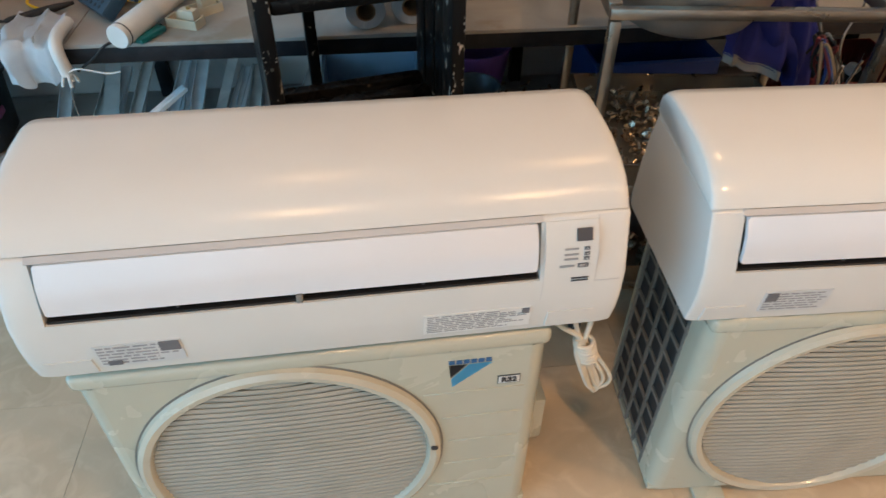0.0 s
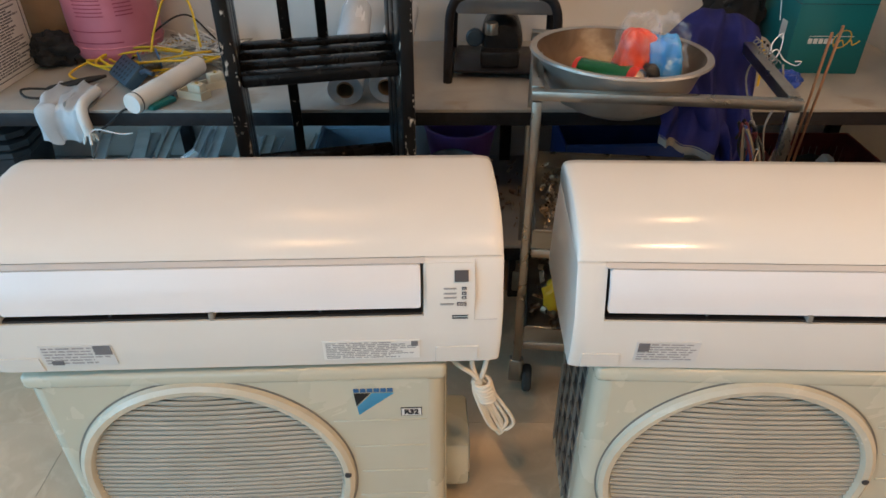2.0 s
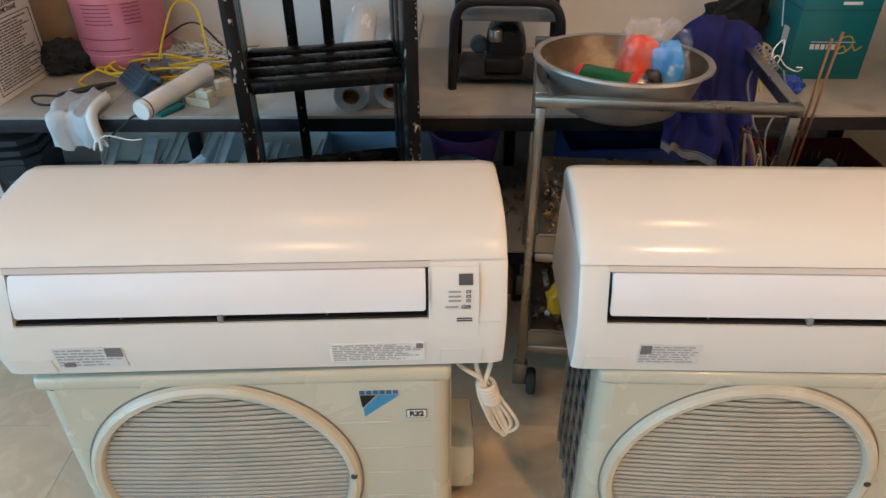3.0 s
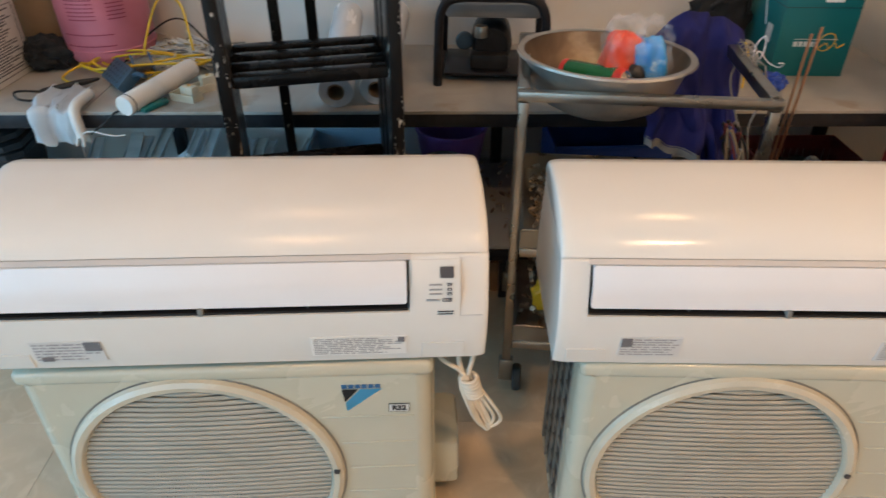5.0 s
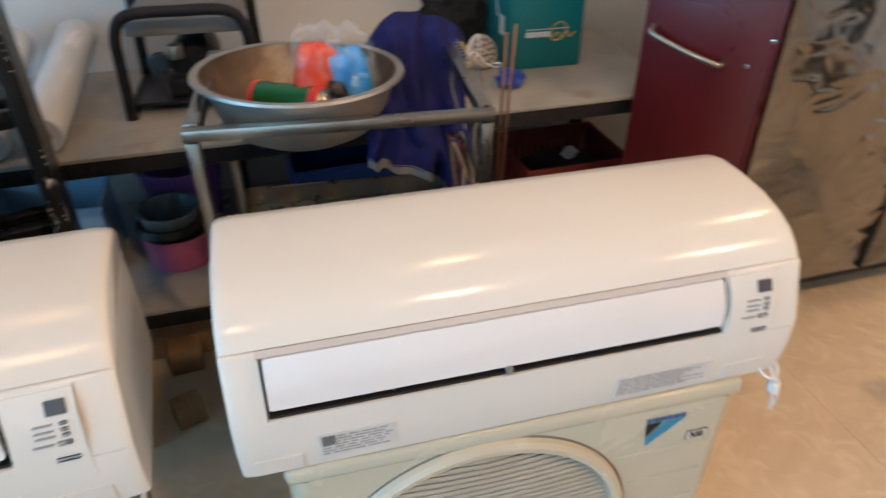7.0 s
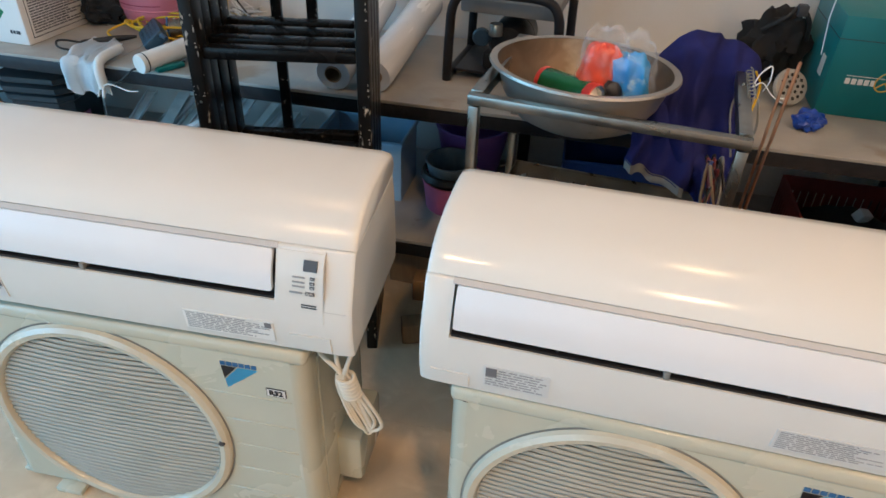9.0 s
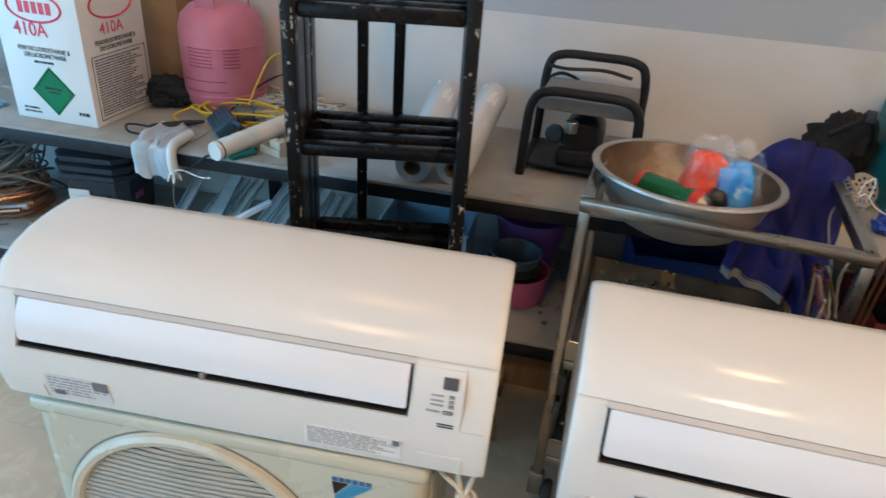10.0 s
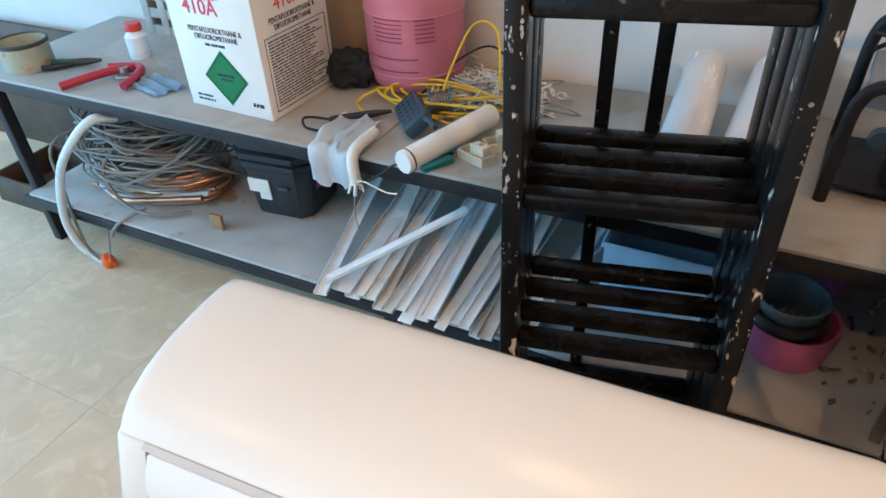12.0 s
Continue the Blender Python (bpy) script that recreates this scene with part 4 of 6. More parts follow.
f2.location = (0.046, 0.0, 0.042)
for f in (f1, f2):
    f.visible_shadow = False


# ---- cloth, rods and wires on the trolley ----
def cloth(name, xs, ys, fn, thick=0.0022):
    bm = bmesh.new()
    G = [[bm.verts.new(fn(i / xs, j / ys)) for j in range(ys + 1)] for i in range(xs + 1)]
    for i in range(xs):
        for j in range(ys):
            bm.faces.new((G[i][j], G[i + 1][j], G[i + 1][j + 1], G[i][j + 1]))
    bmesh.ops.solidify(bm, geom=bm.faces[:], thickness=thick)
    return bm


def poly_at(pts, t):
    L = [0]
    for a, b in zip(pts, pts[1:]):
        L.append(L[-1] + (Vector(b) - Vector(a)).length)
    s = t * L[-1]
    for i in range(len(pts) - 1):
        if s <= L[i + 1] or i == len(pts) - 2:
            f = (s - L[i]) / (L[i + 1] - L[i])
            return Vector(pts[i]).lerp(Vector(pts[i + 1]), max(0, min(1, f)))


def jacket_fn(u, v):
    """A heap over the back corner of the rails that falls in deep folds on both sides."""
    p = poly_at([(1.53, 0.60), (1.50, 0.76), (1.475, 0.835), (1.43, 0.862), (1.385, 0.838), (1.345, 0.745), (1.305, 0.655), (1.265, 0.545)], v)
    edge = abs(2 * u - 1) ** 3
    x = 0.795 + 0.215 * u + 0.05 * (v - 0.5) * (1 - 2 * u) + 0.012 * noise.noise(Vector((v * 5, 2.0, 0)))
    k = min(1, abs(v - 0.42) * 2.6)
    w = u * 17 + 1.6 * noise.noise(Vector((u * 2, v * 2.4, 5))) + v * 1.5
    fold = 0.024 * abs(math.sin(w * 0.5)) + 0.010 * math.sin(w * 1.7 - v * 4)
    lump = 0.030 * noise.noise(Vector((u * 3.2, v * 4.0, 1.3))) + 0.011 * noise.noise(Vector((u * 9, v * 10, 4.1)))
    short = 0.30 * max(0, v - 0.62) * (1 - u) ** 1.5
    x -= 0.13 * (1 - u) * max(0, v - 0.5)
    return (x + 0.4 * lump, p.x - fold * k - lump * 0.6, p.y + lump * (1.1 - 0.6 * k) - 0.05 * edge * (1 - k) - 0.03 * edge + short)


jk = thing("work_jacket", "crumpled dark blue work jacket draped over the trolley rail", "jacket")
part("cloth", cloth("cloth", 60, 60, jacket_fn), "jacket", jk)


def hem_fn(u, v):
    p = Vector(jacket_fn(u * 0.55, 0.985))
    return (p.x, p.y - 0.004 - 0.002 * v, p.z - 0.002 - 0.02 * v)


part("hem", cloth("hem", 24, 3, hem_fn), "hem", jk, "pale grey lining at the hem")


def sleeve_fn(u, v):
    a = 2 * math.pi * v
    c = poly_at([(0.80, 1.34, 0.71), (0.86, 1.31, 0.675), (0.92, 1.28, 0.62), (0.945, 1.255, 0.54)], u)
    r = 0.036 * (1 + 0.2 * math.sin(u * 18) + 0.25 * noise.noise(Vector((u * 6, math.cos(a), math.sin(a)))))
    return (c.x + 0.2 * r * math.cos(a), c.y + r * math.cos(a), c.z + r * math.sin(a))


part("sleeve", cloth("sleeve", 20, 20, sleeve_fn), "jacket", jk)

rods = thing("copper_rods", "few thin copper brazing rods standing at the trolley corner", "brazing rods", pose(0.962, 1.062, 0.49))
rg = random.Random(9)
for k in range(3):
    dx, dy = rg.uniform(-0.010, 0.010), rg.uniform(-0.008, 0.008)
    part("rod", rod((dx * 0.6, dy * 0.6, 0.0), (dx * 1.5 + 0.004, dy - 0.01, 0.45 + rg.uniform(-0.02, 0.012)), 0.0026, 6), "copper", rods)

wires = thing("wire_bundle", "loose bundle of coloured wires hanging at the trolley", "wires", pose(0.93, 1.115, 0.52))
for k, mname in enumerate(["wood", "wire_grey", "black", "blue_plastic", "black", "crate", "black", "wire_grey", "black", "wood", "black", "crate", "blue_plastic", "crate", "black", "crate"]):
    a = rg.uniform(0, 6.28)
    p = [(rg.uniform(-0.03, 0.02), rg.uniform(-0.02, 0.05), rg.uniform(-0.03, 0.0)), (rg.uniform(-0.035, 0.025), rg.uniform(-0.03, 0.05), 0.05), (rg.uniform(-0.03, 0.02), rg.uniform(0.0, 0.08), 0.11),
         (rg.uniform(-0.02, 0.02), rg.uniform(0.02, 0.10), 0.17), (rg.uniform(-0.01, 0.02), rg.uniform(0.03, 0.12), 0.12)]
    part("wire", tube(p, 0.003, 6, per=5), mname, wires)
for k, (dx, c) in enumerate(((-0.005, "orange"), (0.02, "yellow"))):
    sd = thing("screwdriver", "screwdriver with a yellow-orange handle stuck among the wires", "screwdriver", pose(0.915 + dx, 1.105 + 0.02 * k, 0.50, 6, 8 * k, 0))
    part("handle", lathe([(0, 0), (0.011, 0.004), (0.013, 0.03), (0.010, 0.06), (0.012, 0.085), (0.007, 0.092), (0, 0.093)], 12), c, sd)
    part("blade", rod((0, 0, 0.09), (0, 0, 0.18), 0.003, 8), "chrome", sd)

spr = thing("coiled_lead", "grey coiled lead over the trolley side rail", "cable", pose(0.972, 1.29, 0.806, 0, 0, -6.2))
P = [(0.007 * math.cos(t * 1.9), -0.08 + 0.012 * t * 0.5, 0.006 + 0.006 * math.sin(t * 1.9)) for t in [i * 0.25 for i in range(110)]]
part("coil", bm_tube(bmesh.new(), P, 0.0012, 6), "wire_grey", spr)
part("tail", tube([(0.012, -0.08, 0.006), (0.02, -0.10, -0.05), (0.0, -0.11, -0.12), (0.01, -0.14, -0.2)], 0.0022, 6), "wire_grey", spr)
part("tail", tube([(-0.012, 0.0, 0.006), (-0.02, 0.02, -0.06), (0.0, -0.03, -0.14)], 0.0022, 6), "wire_grey", spr)
part("tail", tube([(0.012, 0.08, 0.006), (0.03, 0.09, -0.03), (0.02, 0.05, -0.09)], 0.0026, 6), "yellow", spr)
hook = thing("wire_hook", "bent white-coated wire hook on the trolley edge", "hook", pose(0.985, 1.27, 0.80) @ Matrix.Scale(0.62, 4))
part("wire", tube([(-0.02, 0.0, 0.02), (0.01, 0.02, 0.03), (0.05, 0.03, -0.01), (0.08, 0.0, -0.02), (0.085, -0.02, 0.0), (0.06, -0.03, 0.005)], 0.0022, 6), "cord_white", hook)
part("wire", tube([(-0.02, 0.0, 0.02), (0.0, 0.04, 0.05), (0.03, 0.05, 0.075), (0.035, 0.045, 0.03), (0.02, 0.03, 0.0)], 0.0022, 6), "cord_white", hook)

bx = thing("parts_box", "open dark blue plastic box on the low shelf", "box", pose(0.63, 1.62, SZ, 0, 0, 2))
bm = pan(0, 0.35, 0, 0.22, 0.0, 0.215)
part("tub", bm, "blue_plastic", bx)
part("lip", bm_tube(bmesh.new(), [(0, 0, 0.215), (0.35, 0, 0.215), (0.35, 0.22, 0.215), (0, 0.22, 0.215)], 0.007, 6, closed=True), "blue_plastic", bx)

gl = thing("crisp_bag", "small yellow and blue foil bag on the lower tray", "foil bag", CM @ pose(0.10, 0.10, 0.235))
part("pouch", crumple(0.045, 0.7, 0.4, 1.3, 21, 0.25), "yellow", gl)
part("stripe", crumple(0.03, 0.6, 0.4, 1.3, 23, 0.25), "blue_pack", gl, "blue end").location = (0.02, -0.006, -0.005)

# ---- machine with hoop frame on the bench ----
gm = thing("portable_pump", "black motor pump in a tubular carrying frame on the bench", "pump", pose(0.440, 1.745, BZ, 0, 0, -4))
for y, zt in ((-0.12, 0.232), (0.13, 0.275)):
    hoop = [(-0.145, y, 0.0), (-0.142, y, 0.12), (-0.135, y, zt - 0.035), (-0.10, y, zt), (0.0, y, zt + 0.004), (0.10, y, zt), (0.135, y, zt - 0.035), (0.142, y, 0.12), (0.145, y, 0.0)]
    part("hoop", tube(hoop, 0.0125, 12, per=6), "steel_black", gm, "bent black steel tube")
for x in (-0.145, 0.145):
    part("skid", rod((x, -0.12, 0.012), (x, 0.14, 0.012), 0.012, 12), "steel_black", gm)
part("tray", box(-0.13, 0.13, -0.10, 0.12, 0.02, 0.028, 0.002), "steel_black", gm)
part("cover", box(-0.125, 0.13, -0.09, 0.125, 0.175, 0.212, 0.008, 2), "grey_sheet", gm, "grey sheet cover")
part("motor", lathe([(0, -0.09), (0.045, -0.09), (0.055, -0.08), (0.057, -0.02), (0.052, -0.018), (0.057, -0.014), (0.057, 0.05), (0.045, 0.07), (0, 0.07)], 28, pose(0.0, 0.02, 0.092, 90)), "motor", gm)
part("gearbox", box(-0.06, 0.05, -0.085, -0.02, 0.03, 0.075, 0.01, 2), "motor", gm)
part("filler_cap", lathe([(0, 0.03), (0.016, 0.03), (0.018, 0.026), (0.018, 0.0), (0, 0.0)], 20, pose(-0.03, -0.07, 0.12)), "inox", gm, "steel filler cap")
part("gauge", lathe([(0, 0), (0.024, 0), (0.025, 0.012), (0.02, 0.016), (0, 0.016)], 24, pose(-0.075, -0.03, 0.10, 90)), "navy_tool", gm)
part("cable", tube([(-0.14, 0.115, 0.245), (-0.08, 0.105, 0.242), (0.02, 0.12, 0.246), (0.10, 0.115, 0.235)], 0.005, 8), "black", gm)
part("cable", tube([(-0.14, 0.125, 0.20), (-0.10, 0.16, 0.215), (-0.05, 0.15, 0.205), (-0.04, 0.10, 0.20)], 0.005, 8), "black", gm)

# ---- white film rolls ----
for x, y, yaw in ((0.030, 1.462, 1.8), (0.132, 1.480, -3)):
    rl = thing("film_roll", "white plastic film roll on a cardboard core", "film roll", pose(x, y, BZ + 0.0455, 8, 0, yaw), group="film rolls on the bench")
    part("film", lathe([(0.022, 0.0), (0.043, 0.0), (0.0455, 0.004), (0.0455, 0.47), (0.043, 0.475), (0.022, 0.475)], 40, pose(0, 0, 0, -90)), "roll", rl)
    part("core", lathe([(0.019, -0.004), (0.0215, -0.004), (0.0215, 0.478), (0.019, 0.478), (0.019, -0.004)], 28, pose(0, 0, 0, -90)), "core", rl, "brown cardboard core")

# ---- refrigerant carton ----
W4, D4, H4 = 0.270, 0.262, 0.44
c4 = thing("refrigerant_carton", "white 410A refrigerant carton with a green diamond sign", "carton", pose(-1.175, 1.524, BZ, 0, 0, -2.5))
part("carton", box(0, W4, 0, D4, 0.0005, H4, 0.004, 2), "carton", c4)


def side_plane(m, fn):
    for ob in fn():
        ob.data.transform(m)


rg = random.Random(12)


def carton_front():
    out = []
    d = 0.0705
    bm = bmesh.new()
    bm.faces.new([bm.verts.new((0.144 + x, -0.0006, 0.091 + z)) for x, z in ((-d, 0), (0, -d), (d, 0), (0, d))])
    bmesh.ops.solidify(bm, geom=bm.faces[:], thickness=0.0006)
    dia = part("diamond_sign", bm, "green_sign", c4, "green diamond gas sign")
    bm = bmesh.new()
    fr = [(0.144 + x, -0.0014, 0.091 + z) for x, z in ((-d * 0.9, 0), (0, -d * 0.9), (d * 0.9, 0), (0, d * 0.9))]
    bm_tube(bm, fr, 0.0007, 4, closed=True)
    out += [dia, part("sign_line", bm, "black_ink", dia)]
    bm = bmesh.new()
    bm_box(bm, 0.118, 0.172, -0.0016, -0.0004, 0.096, 0.101)
    bm_box(bm, 0.125, 0.165, -0.0016, -0.0004, 0.086, 0.0895)
    out.append(part("sign_bars", bm, "black_ink", dia))
    out.append(lettering("410A", 0.05, pose(0.110, -0.0008, 0.258), "red_ink", c4, width=1.0, bold=0.0004))
    out.append(lettering("PENTAFLUOROETHANE &", 0.0185, pose(0.14, -0.0008, 0.206), "black_ink", c4, width=0.78))
    out.append(lettering("DIFLUOROMETHANE", 0.0185, pose(0.14, -0.0008, 0.189), "black_ink", c4, width=0.78))
    out.append(part("small_print", bars(0.10, 0.18, 0.164, 0.178, 1, rg, y=-0.0004, gap=0.55), "black_ink", c4))
    out.append(part("small_print", bars(0.03, 0.095, 0.018, 0.04, 2, rg, y=-0.0004, gap=0.5), "black_ink", c4))
    out.append(part("small_print", bars(0.215, 0.25, 0.03, 0.042, 1, rg, y=-0.0004, gap=0.2), "black_ink", c4))
    ringp = [(0.135 + 0.085 * math.cos(a), -0.001, 0.318 + 0.038 * math.sin(a)) for a in [2 * math.pi * i / 36 for i in range(36)]]
    out.append(part("badge", bm_tube(bmesh.new(), ringp, 0.003, 6, closed=True), "red_ink", c4, "red oval badge with plain bars"))
    for k in range(5):
        out.append(part("badge_bar", box(0.085 + k * 0.022, 0.100 + k * 0.022, -0.0012, 0.0002, 0.302, 0.332), "red_ink", c4))
    return out


carton_front()


def carton_side():
    out = [lettering("410A", 0.044, pose(0.12, -0.0008, 0.262), "red_ink", c4),
           lettering("PENTAFLUOROETHANE &", 0.0185, pose(0.13, -0.0008, 0.228), "black_ink", c4, width=0.78),
           lettering("DIFLUOROMETHANE", 0.0185, pose(0.13, -0.0008, 0.211), "black_ink", c4, width=0.78)]
    fr = [(0.022, -0.0008, 0.018), (0.245, -0.0008, 0.018), (0.245, -0.0008, 0.195), (0.022, -0.0008, 0.195)]
    out.append(part("text_frame", bm_tube(bmesh.new(), fr, 0.0012, 4, closed=True), "black_ink", c4))
    out.append(part("small_print", bars(0.032, 0.236, 0.026, 0.188, 22, rg, y=-0.0004, gap=0.45), "ink", c4))
    ringp = [(0.13 + 0.085 * math.cos(a), -0.001, 0.325 + 0.036 * math.sin(a)) for a in [2 * math.pi * i / 36 for i in range(36)]]
    out.append(part("badge", bm_tube(bmesh.new(), ringp, 0.003, 6, closed=True), "red_ink", c4, "red oval badge with plain bars"))
    return out


side_plane(pose(W4, 0, 0, 0, 0, 90), carton_side)

solo("cardboard_box", box(-1.0, -0.835, 1.86, 2.0, BZ, BZ + 0.34, 0.003), "kraft", "plain brown cardboard box against the wall", "box")

tank = thing("refrigerant_tank", "pink refrigerant cylinder with printed lines standing on the bench", "gas cylinder", pose(-0.69, 1.86, BZ))
part("shell", lathe([(0, 0.0), (0.07, 0.0), (0.095, 0.004), (0.115, 0.022), (0.125, 0.05), (0.127, 0.24), (0.118, 0.28), (0.09, 0.31), (0.05, 0.322), (0, 0.325)], 48), "pink", tank)
for z in (0.06, 0.205):
    part("seam", lathe([(0.1268, z - 0.003), (0.1288, z), (0.1268, z + 0.003)], 48), "pink", tank)
for r in range(13):
    if 4 < r < 6:
        continue
    for a0, a1 in ((-112, -76), (-62, -40)) if r > 6 else (((-125, -60),) if r in (0, 3) else ()):
        z = 0.075 + r * 0.0105
        bm = bmesh.new()
        P = [(0.1282 * math.cos(radians(a)), 0.1282 * math.sin(radians(a)), z) for a in [a0 + (a1 - a0) * i / 8 for i in range(9)]]
        for p, q in zip(P, P[1:]):
            vs = [bm.verts.new(c) for c in (p, q, (q[0], q[1], q[2] + 0.003), (p[0], p[1], p[2] + 0.003))]
            bm.faces.new(vs)
        bmesh.ops.remove_doubles(bm, verts=bm.verts[:], dist=1e-5)
        part("print_line", bm, "pink_print", tank)
for k in range(3):
    a = radians(30 + 120 * k)
    part("collar", box(-0.03, 0.03, -0.002, 0.002, 0.0, 0.07, 0.001), "pink", tank).matrix_basis = pose(0.085 * math.cos(a), 0.085 * math.sin(a), 0.30, 0, 0, math.degrees(a) + 90)
part("valve", lathe([(0, 0), (0.012, 0), (0.012, 0.04), (0.02, 0.042), (0.02, 0.055), (0, 0.055)], 16, pose(0, 0, 0.32)), "brass", tank)

bg = crumple(0.08, 0.95, 0.7, 0.6, 31, 0.42, 5, 1.7)
solo("black_cloth", bg, "fabric_black", "crumpled black cloth beside the carton", "cloth", pose(-0.862, 1.78, BZ + 0.045))

# ---- clutter on the bench ----
yw = thing("yellow_cable", "loosely coiled yellow cable on the bench", "cable", pose(-0.575, 1.735, BZ))
rg = random.Random(22)
for k in range(5):
    cx, cy, rx, ry = rg.uniform(-0.02, 0.06), rg.uniform(-0.03, 0.05), rg.uniform(0.10, 0.17), rg.uniform(0.04, 0.08)
    z0 = 0.008 + k * 0.006
    P = [(cx + rx * math.cos(a), cy + ry * math.sin(a), z0 + 0.012 * (1 + math.sin(a * 2 + k))) for a in [2 * math.pi * i / 10 for i in range(10)]]
    part("loop", bm_tube(bmesh.new(), smooth_path(P, 4, True), 0.0034, 6, closed=True), "yellow", yw)
part("lead", tube([(-0.15, -0.10, 0.006), (-0.19, -0.06, 0.012), (-0.14, 0.0, 0.03), (0.0, 0.02, 0.05), (0.12, 0.03, 0.04), (0.2, 0.02, 0.03)], 0.0034, 6), "yellow", yw)
part("lead", tube([(-0.02, -0.08, 0.02), (0.02, -0.03, 0.03), (0.03, 0.04, 0.10), (0.06, 0.10, 0.18), (0.12, 0.10, 0.17), (0.15, 0.05, 0.05)], 0.0034, 6), "yellow", yw)
part("lead", tube([(-0.05, 0.02, 0.02), (0.02, 0.10, 0.09), (0.10, 0.13, 0.12), (0.17, 0.13, 0.05)], 0.003, 6), "black", yw)

tg = thing("wire_tangle", "heap of white cable clips and thin wires on the bench", "wires", pose(-0.485, 1.835, BZ), kind="stuff")
for mname, n, s in (("wire_white", 46, 1), ("wire_grey", 24, 2), ("brass", 6, 3)):
    bm = bmesh.new()
    rg = random.Random(40 + s)
    for k in range(n):
        P = [(rg.gauss(0, 0.075), rg.gauss(0, 0.06), 0.004 + abs(rg.gauss(0, 0.02))) for _ in range(5)]
        bm_tube(bm, smooth_path(P, 4), rg.uniform(0.0014, 0.0026), 5)
    part("wires", bm, mname, tg)
bm = bmesh.new()
rg = random.Random(47)
for k in range(150):
    q = pose(rg.gauss(0.01, 0.085), rg.gauss(0, 0.055), 0.006 + abs(rg.gauss(0, 0.022)), rg.gauss(0, 28), rg.gauss(0, 28), rg.uniform(0, 360))
    a, b = rg.uniform(0.010, 0.026), rg.uniform(0.004, 0.008)
    bm_tube(bm, [q @ Vector((a * math.cos(t), b * math.sin(t), 0)) for t in [2 * math.pi * i / 10 for i in range(10)]], rg.uniform(0.0014, 0.0022), 5, closed=True)
part("clips", bm, "wire_white", tg)

tb = thing("cardboard_tube", "white cardboard tube lying over the bench edge", "tube", pose(-0.490, 1.415, BZ + 0.027) @ pose(0, 0, 0, -88, 0, -19))
part("tube", lathe([(0.0, 0.003), (0.024, 0.0), (0.026, 0.003), (0.026, 0.27), (0.024, 0.275), (0, 0.275)], 32), "tube_white", tb)
part("band", lathe([(0.0262, 0.012), (0.0266, 0.0125), (0.0266, 0.0155), (0.0262, 0.016)], 32), "black_ink", tb)

dr = thing("tool_holder", "dark teal perforated plastic tool holder lying on the bench", "tool holder", pose(-0.592, 1.652, BZ + 0.024, 0, 38, -140))
part("plate", box(-0.034, 0.034, -0.02, 0.115, 0.0, 0.034, 0.007, 2), "navy_tool", dr)
part("prong", tube([(-0.02, 0.11, 0.02), (-0.03, 0.15, 0.03), (-0.035, 0.19, 0.028)], 0.006, 8), "navy_tool", dr)
for i in range(4):
    for j in range(6):
        part("hole", lathe([(0, 0.0005), (0.0042, 0.0004), (0.0045, -0.001)], 8, pose(-0.021 + 0.014 * i, -0.008 + 0.02 * j, 0.0342)), "black", dr)
tp = thing("wire_spool", "spool of silver solder wire with blue flanges on the bench", "spool", pose(-0.540, 1.690, BZ + 0.037, 0, 86, 28))
for z in (-0.026, 0.022):
    part("flange", lathe([(0.008, z), (0.035, z), (0.036, z + 0.002), (0.035, z + 0.004), (0.008, z + 0.004), (0.008, z)], 28), "blue_tape", tp)
for k in range(9):
    z = -0.0195 + k * 0.0048
    part("winding", lathe([(0.024, z - 0.0022), (0.0275, z - 0.0012), (0.0275, z + 0.0012), (0.024, z + 0.0022)], 24), "inox", tp)

lead = thing("black_lead", "thin black lead running over the bench edge", "cable")
part("lead", tube([(-0.43, 1.53, BZ + 0.004), (-0.49, 1.46, BZ + 0.004), (-0.525, 1.437, BZ + 0.003), (-0.56, 1.432, BZ - 0.025), (-0.60, 1.43, BZ - 0.052)], 0.003, 8), "black", lead)
hn = thing("cutter_knife", "teal plastic cutter knife lying beside the cardboard tube", "knife", pose(-0.437, 1.475, BZ + 0.001, 0, 0, -28))
part("grip", box(-0.011, 0.011, -0.045, 0.035, 0.0, 0.013, 0.004), "teal_box", hn)
solo("blue_rag", crumple(0.036, 1.0, 0.8, 0.7, 33, 0.35, 4), "blue_cyl", "small crumpled blue rag on the bench edge", "rag", pose(1.195, 1.590, BZ + 0.022))

ir = thing("soldering_iron", "black soldering iron with its bent lead", "soldering iron", pose(-0.805, 1.535, BZ + 0.012, 0, 0, 34))
part("grip", bm_tube(bmesh.new(), [(0.04, 0, 0), (0.05, 0, 0), (0.13, 0, 0.003), (0.15, 0, 0.004), (0.19, 0, 0.006)], 0.008, 10, taper=[0.7, 1, 1.2, 1.1, 0.5]), "black", ir)
part("lead", tube([(0.04, 0, 0), (0.0, 0.0, 0.01), (-0.02, -0.01, 0.012), (-0.015, -0.035, 0.002), (0.02, -0.045, -0.006), (0.05, -0.04, -0.008)], 0.0032, 8), "black", ir)

sk = thing("socket_box", "small cream plastic socket box on the bench", "socket", pose(-0.375, 1.53, BZ, 0, 0, -22))
bm = pan(-0.038, 0.038, -0.02, 0.02, 0.0, 0.02)
part("case", bm, "cream", sk)
part("block", box(-0.01, 0.03, -0.01, 0.016, 0.0035, 0.038, 0.003), "cream", sk)
part("screw", lathe([(0, 0.004), (0.005, 0.004), (0.005, 0)], 10, pose(0.012, 0.003, 0.038)), "brass", sk)
copy_thing(sk, pose(-0.345, 1.60, BZ, 0, 0, 40))


